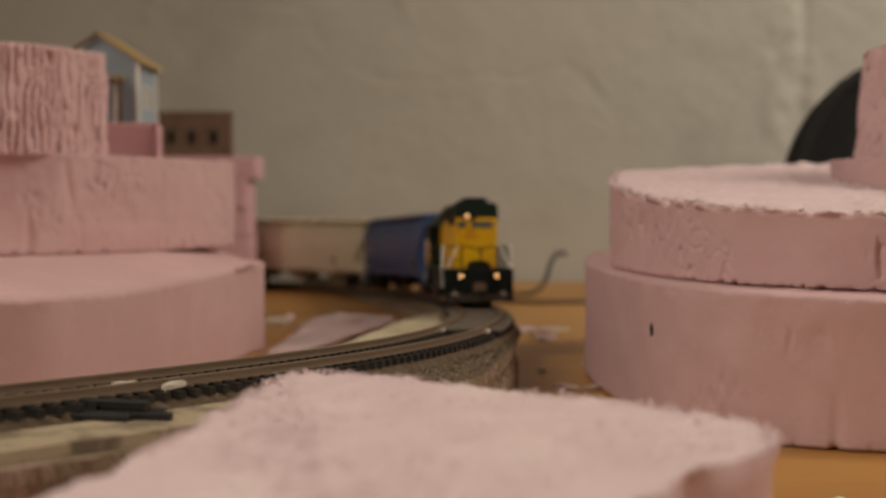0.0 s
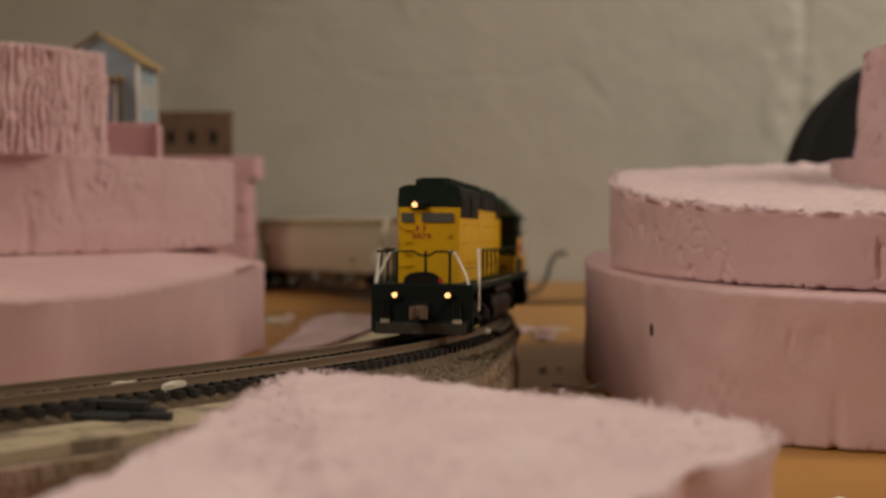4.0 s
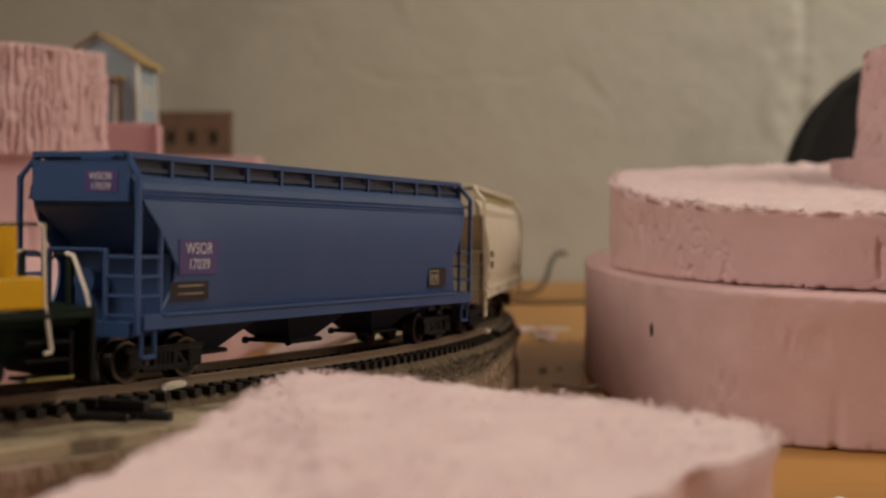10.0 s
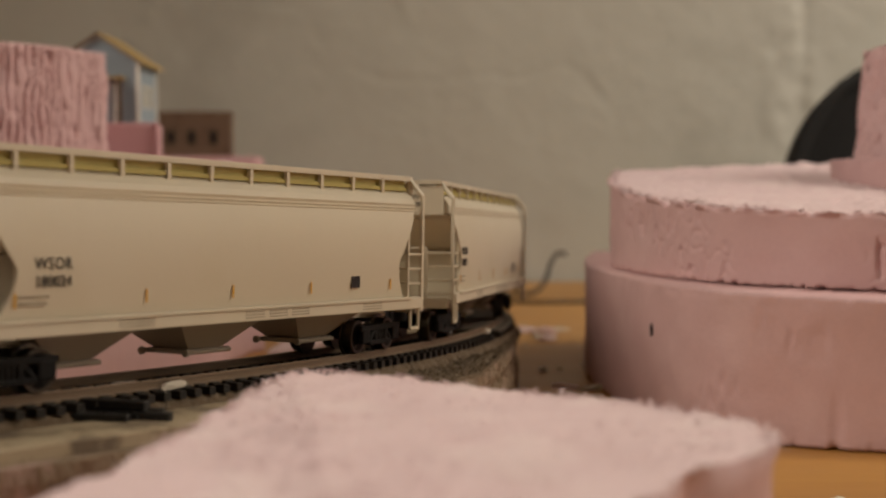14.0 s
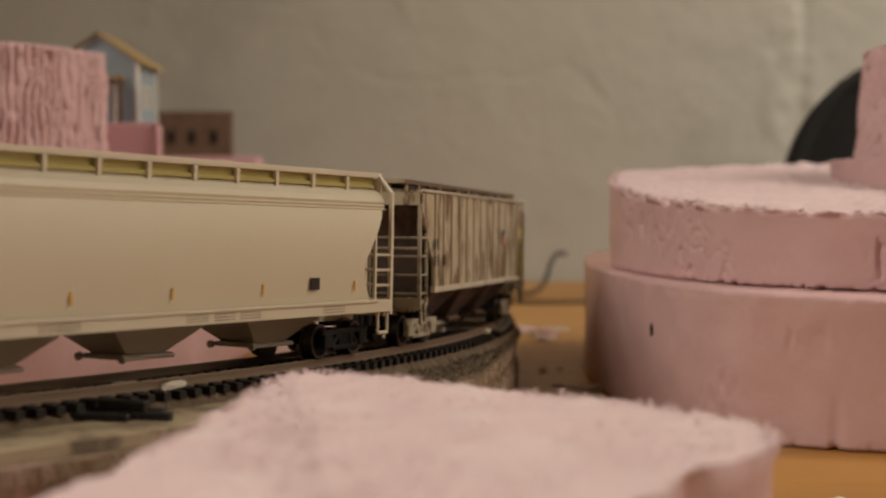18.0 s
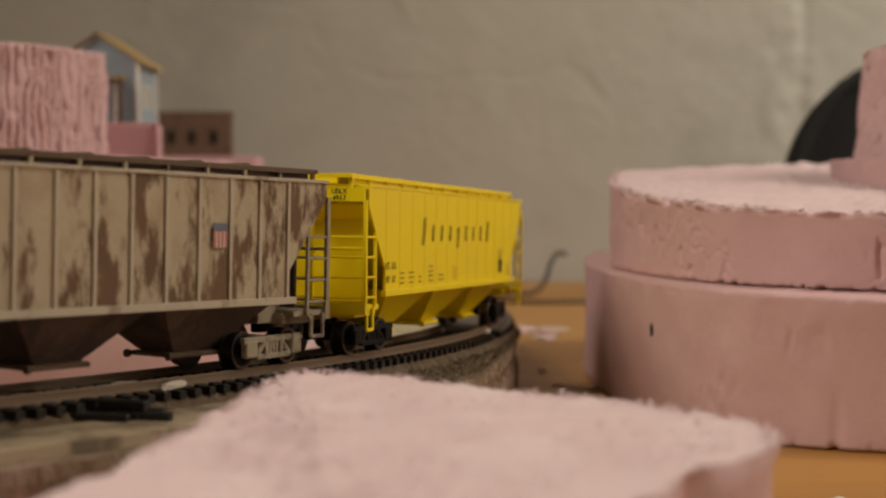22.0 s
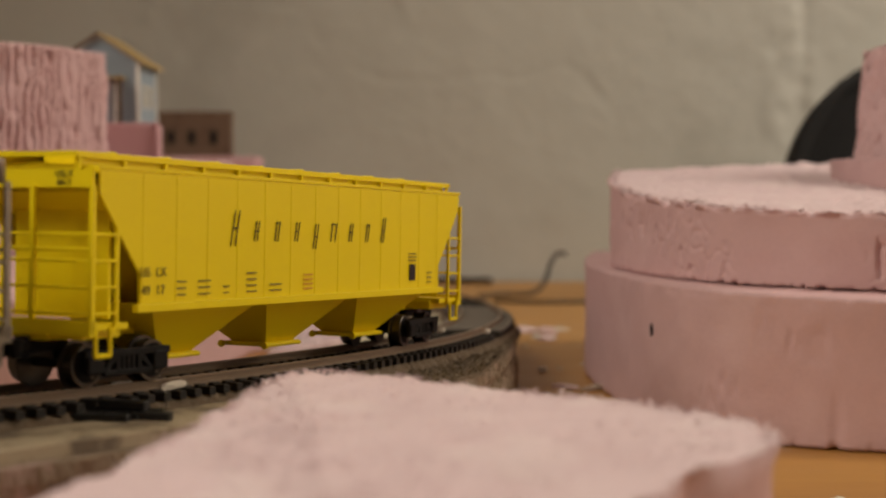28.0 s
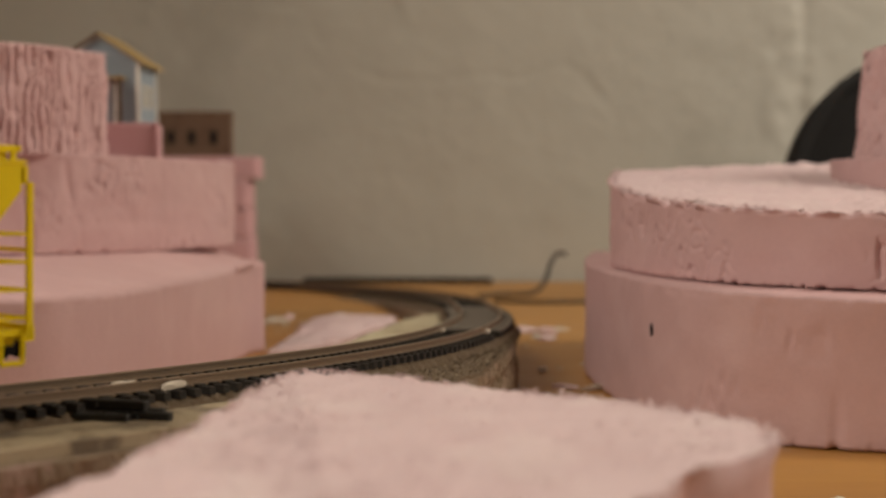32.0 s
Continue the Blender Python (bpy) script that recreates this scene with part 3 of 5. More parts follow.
def track():
    t = tagged(new("model_track"), "curved model railway track with brown rails and black ties", "railway track")
    for side in (-8.7, 8.7):
        prof = [(side - 1.3, -2.5), (side + 1.3, -2.5), (side + 1.2, -2.1), (side + 0.35, -1.7), (side + 0.35, -0.8), (side + 0.6, -0.6), (side + 0.6, 0), (side - 0.6, 0), (side - 0.6, -0.6), (side - 0.35, -0.8), (side - 0.35, -1.7), (side - 1.2, -2.1)]
        rail = sweep("rail", -1350, 1640, 6.0, prof, RAIL, t)
        sweep("rail_head", -430, 620, 4.0, [(side - 0.48, -0.02), (side + 0.48, -0.02), (side + 0.42, 0.05), (side - 0.42, 0.05)], RAILTOP, rail, "worn shiny rail head")
    tie = boxes((-1.15, 1.15, -14.4, 14.4, -4.3, -2.4), (-1.4, 1.4, -11.2, -6.2, -2.4, -2.0), (-1.4, 1.4, 6.2, 11.2, -2.4, -2.0))
    first = part("tie", tie, TIE, t)
    me = first.data
    far = bmesh.new()
    k = 0
    for s in np.arange(-1340, 1630, 5.2):
        if 127 < s < 138:
            continue
        p, (d, o) = on_line(s), across(s)
        up = o.cross(d) if o.cross(d).z > 0 else d.cross(o)
        m = Matrix(((d.x, o.x, up.x, p.x * 0.001), (d.y, o.y, up.y, p.y * 0.001), (d.z, o.z, up.z, p.z * 0.001), (0, 0, 0, 1)))
        if -560 < s < 480:
            ob = first if k == 0 else new("tie", me)
            k += 1
            ob.parent = t
            ob.matrix_basis = m
        else:
            mm = m.copy()
            mm.translation = p
            box(far, -1.15, 1.15, -14.4, 14.4, -4.3, -2.4, m=mm)
    tagged(part("tie_run", far, TIE, t), kind="stuff")
    # joiner where two lengths of rail meet
    for s, a in ((128, -8.7), (131, 8.7)):
        p, (d, o) = on_line(s), across(s)
        bm = bmesh.new()
        m = Matrix(((d.x, o.x, 0, p.x + o.x * a), (d.y, o.y, 0, p.y + o.y * a), (d.z, o.z, 1, p.z), (0, 0, 0, 1)))
        box(bm, -4, 4, -1.9, 1.9, -2.6, -1.2, bevel=0.25, m=m)
        part("rail_joiner", bm, WHITE_FOAM, t, "pale rail joiner")
    # dark crossing panel that fills the track at the crest of the bend
    sweep("crossing_panel", -62, 127, 3.0, [(-7.4, -3.6), (7.4, -3.6), (7.4, -1.5), (-7.4, -1.5)], PANEL, t, "dark grey crossing panel between the rails")
    for a, b in ((-14.0, -10.0), (10.0, 13.8)):
        sweep("crossing_panel", -62, 127, 3.0, [(a, -3.6), (b, -3.6), (b, -1.6), (a, -1.6)], PANEL, t, "dark grey crossing panel beside the rails")
    # spur lying by the wall
    sp = tagged(new("model_track"), "short dark straight track length lying by the wall", "railway track")
    x0, x1, y = -120, 42, 1247
    for side in (-8.2, 8.2):
        part("rail", boxes((x0, x1, y + side - 0.6, y + side + 0.6, 2.2, 4.6)), BLACKISH, sp)
    for x in np.arange(x0 + 2, x1, 6.6):
        part("tie", boxes((x - 1.4, x + 1.4, y - 14, y + 14, 0.3, 2.2)), TIE, sp)


def riser():
    r = tagged(new("track_riser"), "soiled foam incline with cork roadbed under the track", "incline")

    def inner(s):
        return float(np.interp(s, [-200, -130, -60, 0, 72, 124, 300], [-24, -25, -36, -44, -49, -47, -46])) + 3 * noise.noise(Vector((s * 0.02, 0, 3)))

    def outer(s):
        wide = float(np.interp(s, [-100, 40, 100, 140, 184, 230, 290, 360], [14.2, 14.2, 16.0, 19.5, 26, 34, 41, 41.6]))
        return wide + 1.2 * noise.noise(Vector((s * 0.05, 2, 1))) + 0.05 * wide * noise.noise(Vector((s * 0.06, 8, 1)))

    def bed(s):
        return [(-13.4, -4.4), (13.2, -4.4), (17.0 + 1.6 * noise.noise(Vector((s * 0.55, 0, 0))), -8.0 + 0.8 * noise.noise(Vector((s * 0.9, 4, 0)))), (-19.5, -8.0)]

    def body(s):
        i, o = inner(s), outer(s)
        w = 1.6 * noise.fractal(Vector((s * 0.11, 5, 2)), 1.0, 2.0, 4) + 0.9 * noise.noise(Vector((s * 0.45, 1, 2)))
        v = 1.5 * noise.fractal(Vector((s * 0.2, 9, 2)), 1.0, 2.0, 4)
        return [(i, -8.2), (o + w, -8.2), (o + 0.5 - v, -11), (o - 0.6 + w, -14.5), (o + 0.8 + v, -19), (o + 0.6 + w * 1.2, -999), (i - 1.5, -999)]
    sweep("cork_roadbed", -430, 620, 1.5, bed, CORK, r, "speckled cork strip")
    sweep("incline", -450, 620, 1.2, body, RISER, r, "brown-stained carved foam incline")
    sweep("incline", 620, 1640, 12.0, lambda s: [(-30, -4.6), (24, -4.6), (26, -999), (-32, -999)], RISER, r)
    # crumbly cork ledge on the outer side, with loose granules on it
    sweep("cork_ledge", 60, 330, 1.2, lambda s: [(12.5, -8.3), (outer(s) - 0.3, -8.3), (outer(s) - 0.7 - 0.6 * noise.noise(Vector((s * 0.8, 3, 3))), -7.2 + 0.5 * noise.noise(Vector((s * 0.6, 1, 5)))), (16.5, -7.0)], CORK, r, "speckled cork ledge")
    rnd = random.Random(9)
    for name, material, count in (("cork_granules", CORK, 2000), ("pale_granules", TAN, 260), ("dark_granules", TIE, 130)):
        bm = bmesh.new()
        for _ in range(count):
            s = rnd.uniform(85, 330)
            p, (d, o) = on_line(s), across(s)
            q = p + o * rnd.uniform(15.2, outer(s) - 0.4) + Vector((0, 0, -7.1 + rnd.uniform(-0.2, 0.3)))
            g = rnd.uniform(0.3, 0.95)
            vs = [bm.verts.new(q + Vector((rnd.uniform(-1, 1), rnd.uniform(-1, 1), rnd.uniform(0.1, 1.0))) * g) for _ in range(4)]
            for f in ((0, 1, 2), (0, 3, 1), (1, 3, 2), (2, 3, 0)):
                bm.faces.new([vs[i] for i in f])
        bmesh.ops.recalc_face_normals(bm, faces=bm.faces[:])
        tagged(part(name, bm, material, r), kind="stuff")
    # tan board beside the track where the incline widens
    sweep("board", 322, 440, 4.0, lambda s: [(17.6, -8.15), (38 + 3 * noise.noise(Vector((s * 0.04, 3, 3))), -8.15), (37.5 + 3 * noise.noise(Vector((s * 0.04, 3, 3))), -5.7), (17.6, -5.7)], TAN, r, "flat tan board edge")
    # cream card laid along the inside of the bend
    def card(s):
        edge = float(np.interp(s, [-112, -60, 0, 72, 124, 225], [-20, -32, -40.5, -46, -44.5, -43]))
        return edge - 1.2 * noise.noise(Vector((s * 0.06, 6, 6)))
    sweep("card_strip", -112, 225, 4.0, lambda s: [(card(s), -8.0), (-16.9, -7.8), (-16.9, -6.6), (card(s), -7.2)], CREAM, r, "cream card strip")


# ---- rolling stock (x forward, y to the outer side of the bend, z up from rail top) ----
def side_frame(bm, w, y, bolt=True):
    """The side frame of a four-wheel truck of wheelbase w at side y."""
    q = 1 if y > 0 else -1
    a, b = sorted((y, y + q * 1.6))
    box(bm, -w / 2 - 3.2, w / 2 + 3.2, a, b, 6.6, 8.2, bevel=0.3)
    box(bm, -w / 2 + 2.6, w / 2 - 2.6, a, b, 2.4, 3.8, bevel=0.3)
    for e in (-1, 1):
        box(bm, min(e * (w / 2 - 2.4), e * (w / 2 + 2.4)), max(e * (w / 2 - 2.4), e * (w / 2 + 2.4)), a - 0.2, b + 0.2, 3.0, 7.4, bevel=0.5)
        rod(bm, (e * (w / 2 - 2.6), (a + b) / 2, 3.2), (e * 3.2, (a + b) / 2, 7.2), 0.8)
        box(bm, min(e * 2.6, e * 4.0), max(e * 2.6, e * 4.0), a, b, 3.0, 7.6, bevel=0.2)
    for k in (-1.5, 0, 1.5):
        rod(bm, (k, (a + b) / 2, 3.6), (k, (a + b) / 2, 6.8), 0.75, 8)


def wheelset(r):
    """Axle, dark wheel plates, and polished treads and flanges (second material)."""
    bm = bmesh.new()
    rod(bm, (0, -9.5, 0), (0, 9.5, 0), 1.0, 8)
    for q in (-1, 1):
        rod(bm, (0, q * 6.9, 0), (0, q * 9.75, 0), r * 0.8, 20)
        rod(bm, (0, q * 9.7, 0), (0, q * 9.95, 0), r * 0.5, 10)
        for k in range(4):
            a = k * math.pi / 2
            rod(bm, (r * 0.65 * math.cos(a), q * 9.7, r * 0.65 * math.sin(a)), (r * 0.65 * math.cos(a), q * 9.9, r * 0.65 * math.sin(a)), r * 0.1, 6)
    plain = len(bm.faces)
    for q in (-1, 1):
        rod(bm, (0, q * 6.4, 0), (0, q * 7.0, 0), r + 0.8, 24)
        ring = []
        for rr, y in ((r, 7.0), (r, 9.8), (r * 0.97, 9.95), (r * 0.84, 9.95), (r * 0.80, 9.7)):
            ring.append([bm.verts.new((rr * math.cos(2 * math.pi * k / 24), q * y, rr * math.sin(2 * math.pi * k / 24))) for k in range(24)])
        for a, b in zip(ring, ring[1:]):
            for k in range(24):
                bm.faces.new((a[k], a[(k + 1) % 24], b[(k + 1) % 24], b[k]))
    bm.faces.ensure_lookup_table()
    for f in bm.faces[plain:]:
        f.material_index = 1
    bmesh.ops.recalc_face_normals(bm, faces=bm.faces[:])
    return bm


WHEELS = []


def truck(car, x, w, r, material, yaw, big=False):
    bm = bmesh.new()
    y0 = 11.0
    for q in (-1, 1):
        side_frame(bm, w, q * y0)
    box(bm, -2.4, 2.4, -11, 11, 5.0, 8.0, bevel=0.3)
    if big:
        for q in (-1, 1):
            a, b = sorted((q * 12.6, q * 14.2))
            for e in (-1, 1):
                box(bm, min(e * 9, e * 13), max(e * 9, e * 13), a, b, 4, 9.5, bevel=0.5)
                rod(bm, (e * w / 2, q * 12.4, r), (e * w / 2, q * 14.4, r), 2.6, 12)
            rod(bm, (-3, q * 13.2, 5), (3, q * 13.2, 5), 1.6, 8)
            box(bm, -7, 7, a, b, 9.0, 11.0, bevel=0.4)
    t = part("truck", bm, material, car)
    t.matrix_basis = pose(x * 0.001, 0, 0, 0, 0, yaw)
    for e in (-1, 1):
        wm = part("wheelset", wheelset(r), [BLACKISH, BRIGHT if not big else STEEL], t)
        wm.matrix_basis = pose(e * w / 2 * 0.001, 0, r * 0.001)
        WHEELS.append((wm, e * w / 2, r))
    return t


def coupler(car, x, material):
    e = 1 if x > 0 else -1
    bm = boxes((min(x, x - e * 14), max(x, x - e * 14), -1.6, 1.6, 7.8, 10.4), (min(x - e * 1, x + e * 3.2), max(x - e * 1, x + e * 3.2), -2.6, 2.2, 7.6, 10.8), bevel=0.6)
    for y in (-1.9, 1.7):
        rod(bm, (x + e * 2.6, y, 7.2), (x + e * 2.6, y, 11.2), 1.25, 12)
    rod(bm, (x - e * 1.0, 0, 6.9), (x - e * 1.0, 0, 11.4), 1.6, 12)
    part("coupler", bm, material, car, smooth="angle")


def lettering(car, text, size, x, y, z, material, side=1, end=0, spread=1.0, slant=0.0, bold=0.0):
    """Built-in font lettering on a side (facing +y or -y) or an end (facing +x or -x)."""
    cu = bpy.data.curves.new("lettering", "FONT")
    cu.body, cu.size, cu.extrude, cu.align_x, cu.align_y = text, size, 0.06, "CENTER", "CENTER"
    cu.space_character, cu.shear, cu.offset = spread, slant, bold
    tmp = bpy.data.objects.new("tmp_text", cu)
    scene.collection.objects.link(tmp)
    me = bpy.data.meshes.new_from_object(tmp.evaluated_get(bpy.context.evaluated_depsgraph_get()))
    bpy.data.objects.remove(tmp)
    me.transform(Matrix.Rotation(math.pi / 2, 4, "X"))
    turn = {1: math.pi, -1: 0}[side] if not end else {1: math.pi / 2, -1: -math.pi / 2}[end]
    me.transform(Matrix.Translation((x, y, z)) @ Matrix.Rotation(turn, 4, "Z"))
    me.transform(Matrix.Scale(0.001, 4))
    me.materials.clear()
    me.materials.append(material)
    ob = new("lettering", me)
    ob.parent = car
    return ob


def plate(car, name, x0, x1, y, z0, z1, material, label="", end=0):
    """A thin decal or panel on a side plane y (or on an end plane when end is set: x0, x1 are then across)."""
    if end:
        return part(name, boxes((y - 0.05, y + 0.05, x0, x1, z0, z1)), material, car, label)
    return part(name, boxes((x0, x1, y - 0.05, y + 0.05, z0, z1)), material, car, label)


def locomotive():
    c = tagged(new("diesel_locomotive"), "yellow and dark green model diesel locomotive with lit headlights", "locomotive", group="model train")
    # frame
    bm = boxes((-97, 97, -17.2, 17.2, 15.9, 17.4), (-96, 96, -14.5, 14.5, 14.4, 16.0), (-88, 88, -7, 7, 8.5, 14.7), (80, 97, -9.5, 9.5, 6, 14.7), (-97, -80, -9.5, 9.5, 6, 14.7), bevel=0.4)
    part("frame", bm, GREEN, c)
    part("deck", boxes((-97, 97, -17.0, 17.0, 17.4, 18.2), bevel=0.15), GREEN, c)
    for q in (-1, 1):
        part("sill_stripe", boxes((-80, 80, q * 17.1 - 0.08, q * 17.1 + 0.08, 17.95, 18.15)), TRUCK_G, c, "thin white sill stripe")
    # long hood: yellow sides, dark green top
    prof_y = [(-10.4, 18.2), (10.4, 18.2), (10.4, 43.4), (-10.4, 43.4)]
    part("hood", prism(bmesh.new(), prof_y, -41, 84), YELLOW_L, c)
    prof_g = [(-10.4, 43.4), (10.4, 43.4), (10.4, 49.7), (8.9, 50.6), (7.2, 51.0), (-7.2, 51.0), (-8.9, 50.6), (-10.4, 49.7)]
    part("hood_roof", prism(bmesh.new(), prof_g, -42, 84), GREEN, c)
    # hood door seams, hinges, latches
    for q in (-1, 1):
        # hinges and latches in rows on the hood doors, one mesh shared by all
        first = None
        for k, x in enumerate(np.arange(-36, 82, 8.4)):
            for z, dx in ((37.6, 0.8), (31.6, 0.0), (24.6, 0.8)):
                for step in (0.0, 2.7) if k % 4 != 3 or z < 30 else ():
                    if first is None:
                        first = part("door_latch", boxes((-0.55, 0.55, -0.22, 0.22, -0.35, 0.35), bevel=0.2), YELLOW_L, c)
                        latch = first
                    else:
                        latch = new("door_latch", first.data)
                        latch.parent = c
                    latch.matrix_basis = pose((x + dx + step) * 0.001, q * 0.01045, z * 0.001)
        for x0, x1, z0, z1 in ((38, 82.5, 40.2, 47.4), (-16.5, 27.0, 43.6, 48.0), (-38.4, -23.0, 40.8, 48.2)):
            g = bmesh.new()
            box(g, x0, x1, q * 10.6 - 0.25, q * 10.6 + 0.25, z0, z1)
            grille = part("grille", g, BLACKISH, c, "dark louvred radiator grille")
            for z in np.arange(z0 + 0.7, z1 - 0.3, 1.3) if x0 > 30 else ():
                lou = bmesh.new()
                prism(lou, [(q * 10.8, z - 0.1), (q * 11.15, z - 0.3), (q * 11.2, z), (q * 10.85, z + 0.45)], x0 + 0.5, x1 - 0.5)
                part("louvre", lou, BLACKISH, grille)
            if x0 > 30:
                part("grille_bar", boxes(((x0 + x1) / 2 - 0.4, (x0 + x1) / 2 + 0.4, q * 11.1 - 0.25, q * 11.1 + 0.25, z0, z1)), BLACKISH, grille)
        part("hood_door", boxes((-37.5, -33.5, q * 10.5 - 0.25, q * 10.5 + 0.25, 20, 38.6), bevel=0.2), YELLOW_L, c)
        part("rear_window", boxes((-41.95, -41.6, min(q * 11.2, q * 15.4), max(q * 11.2, q * 15.4), 32.8, 41.0), bevel=0.1), TANK, c, "dark narrow cab rear window")
        part("cab_step", boxes((-40.5, -36.6, min(q * 10, q * 13.4), max(q * 10, q * 13.4), 20.4, 21.2), (-41.6, -38.6, min(q * 10, q * 13.4), max(q * 10, q * 13.4), 23.2, 24.0)), BLACKISH, c, "black cab steps")
    # roof: fans and dynamic brake blister
    for x, r in ((72, 6.6), (58, 6.6), (44, 6.6), (16, 6.2), (4, 6.2)):
        bm = bmesh.new()
        rod(bm, (x, 0, 50.9), (x, 0, 53.2), r, 24)
        rod(bm, (x, 0, 53.2), (x, 0, 53.5), r * 0.85, 24)
        fan = part("roof_fan", bm, GREEN, c)
        for k in range(6):
            a = k * math.pi / 6
            part("guard_bar", rod(bmesh.new(), (x - r * 0.8 * math.cos(a), -r * 0.8 * math.sin(a), 53.6), (x + r * 0.8 * math.cos(a), r * 0.8 * math.sin(a), 53.6), 0.2, 5), GREEN, fan)
    part("brake_blister", boxes((-22, 26, -10.6, 10.6, 48.4, 51.6), bevel=0.8), GREEN, c)
    part("roof_panel", boxes((-40.5, -27, -7, 7, 50.9, 51.5), bevel=0.2), ROOF_GREEN, c, "pale green roof panel")
    part("exhaust_stack", boxes((-32, -26, -2.5, 2.5, 50.8, 53.4), bevel=0.4), BLACKISH, c)
    part("lift_lug", boxes((80, 82, -5, -3.4, 51, 51.9), (80, 82, 3.4, 5, 51, 51.9)), GREEN, c)
    # hood end details
    for y0, y1 in ((-9.4, -5.0), (-2.4, 8.4)):
        pl = boxes((83.9, 84.5, y0, y1, 38.4, 41.6), bevel=0.2)
        part("number_board", pl, GLASS_D, c, "grey glass number board")
    part("headlight_housing", boxes((83.8, 85.2, -6.2, -0.4, 42.6, 45.6), bevel=0.6), GREEN, c)
    for y, lit in ((-4.6, True), (-1.9, False)):
        bm = rod(bmesh.new(), (85.3, y, 44.3), (86.4, y, 44.3), 0.85, 14)
        part("headlight", bm, LIT if lit else BLACKISH, c, "glowing headlight" if lit else "unlit headlight")
    bm = bmesh.new()
    rod(bm, (83.9, 6.6, 34.6), (84.5, 6.6, 34.6), 1.1, 12)
    for z in (24, 28, 32, 36):
        rod(bm, (84.5, -8.6, z), (84.5, -5.6, z), 0.25, 5)
    part("hood_end_grabs", bm, YELLOW_L, c)
    lettering(c, "9979", 3.0, 84.15, -2.6, 33.6, RED, end=1, spread=1.15)
    for y in (-4.0, -1.6):
        plate(c, "initial_bar", y - 0.4, y + 0.4, 84.1, 35.6, 37.4, RED, end=1)
    # cab
    cab = bmesh.new()
    prism(cab, [(-17, 18.2), (17, 18.2), (17, 42.5), (15.5, 43.0), (-15.5, 43.0), (-17, 42.5)], -66, -42)
    part("cab", cab, GREEN, c)
    prism(cab2 := bmesh.new(), [(-17.6, 42.4), (-17.2, 43.2), (-10, 49.8), (-6, 51.2), (6, 51.2), (10, 49.8), (17.2, 43.2), (17.6, 42.4)], -67.5, -41)
    part("cab_roof", cab2, ROOF_GREEN, c, "dusty green sloped cab roof")
    horn = rod(bmesh.new(), (-57.5, 0, 53.0), (-47.5, 0, 53.6), 0.65, 10)
    rod(horn, (-48.6, 0, 53.5), (-47.2, 0, 53.6), 1.35, 12)
    rod(horn, (-56.5, 1.8, 52.8), (-50.5, 1.8, 53.0), 0.6, 10)
    rod(horn, (-57.2, 1.8, 52.8), (-56.0, 1.8, 52.8), 1.25, 12)
    rod(horn, (-57.6, -1.6, 52.9), (-56.4, -1.6, 52.9), 1.2, 12)
    rod(horn, (-56.5, -1.6, 52.9), (-51.5, -1.6, 53.0), 0.6, 10)
    box(horn, -53.6, -52.4, -2.4, 2.4, 51.0, 53.0)
    part("horn", horn, GREEN, c, "roof horn cluster")
    for q in (-1, 1):
        fr = boxes((-60.9, -49.0, q * 17.1 - 0.3, q * 17.1 + 0.3, 33.2, 41.2), bevel=0.15)
        w = part("cab_window", fr, GREEN, c)
        for x0, x1, m in ((-60.2, -57.6, TANK), (-57.1, -54.0, GLASS_D), (-53.4, -49.8, GLASS_D)):
            part("pane", boxes((x0, x1, q * 17.42 - 0.08, q * 17.42 + 0.08, 33.9, 40.6)), m, w, "smoky cab pane")
        for x in (-57.35, -53.7):
            part("mullion", boxes((x - 0.18, x + 0.18, q * 17.48 - 0.1, q * 17.48 + 0.1, 33.7, 40.7)), TRUCK_G, w, "pale window bar")
        vis = bmesh.new()
        prism(vis, [(q * 17.0, 42.6), (q * 17.0, 42.1), (q * 19.6, 40.9), (q * 19.7, 41.3)], -62.5, -47.5)
        part("visor", vis, ROOF_GREEN, c)
        part("number_panel", boxes((-64.6, -45, q * 17.15 - 0.1, q * 17.15 + 0.1, 24.4, 33.2)), ORANGE, c, "orange cab number panel")
        lettering(c, "9979", 6.5, -54.8, q * 17.3, 27.9, RED, side=q, spread=1.12, bold=0.12)
        plate(c, "initial_bar", -56.6, -55.2, q * 17.3, 31.2, 32.6, RED)
        plate(c, "initial_bar", -54.6, -53.2, q * 17.3, 31.2, 32.6, RED)
        plate(c, "shield_decal", -55.6, -53.8, q * 17.1, 19.8, 22.4, RED, "small red and white shield shape")
        plate(c, "shield_decal", -55.6, -53.8, q * 17.12, 21.6, 22.6, PALE)
        part("step_box", boxes((-44.5, -38, min(q * 10, q * 16.8), max(q * 10, q * 16.8), 18.2, 25.5), bevel=0.8), YELLOW_L, c, "yellow battery box")
        part("battery_box", boxes((-86, -68, min(q * 10, q * 16.9), max(q * 10, q * 16.9), 18.2, 24.6), bevel=0.5), YELLOW_L, c, "yellow battery box")
    part("short_hood", boxes((-84, -66, -10.5, 10.5, 18.2, 35.4), bevel=1.0), YELLOW_L, c, "yellow short hood")
    # handrails
    for q in (-1, 1):
        y = q * 16.6
        for x in (82, 70.3, 58.8, 45.8, 32.5, 19.3, 6.1, -7.2, -20.8, -34.2):
            part("stanchion", boxes((x - 0.35, x + 0.35, y - 0.35, y + 0.35, 15.5, 29.2)), GREEN, c)
        part("handrail", wire([(79, y, 29.2), (-39, y, 29.2), (-40.6, y, 29.8), (-44.6, q * 17.2, 36.2)], 0.33), GREEN, c)
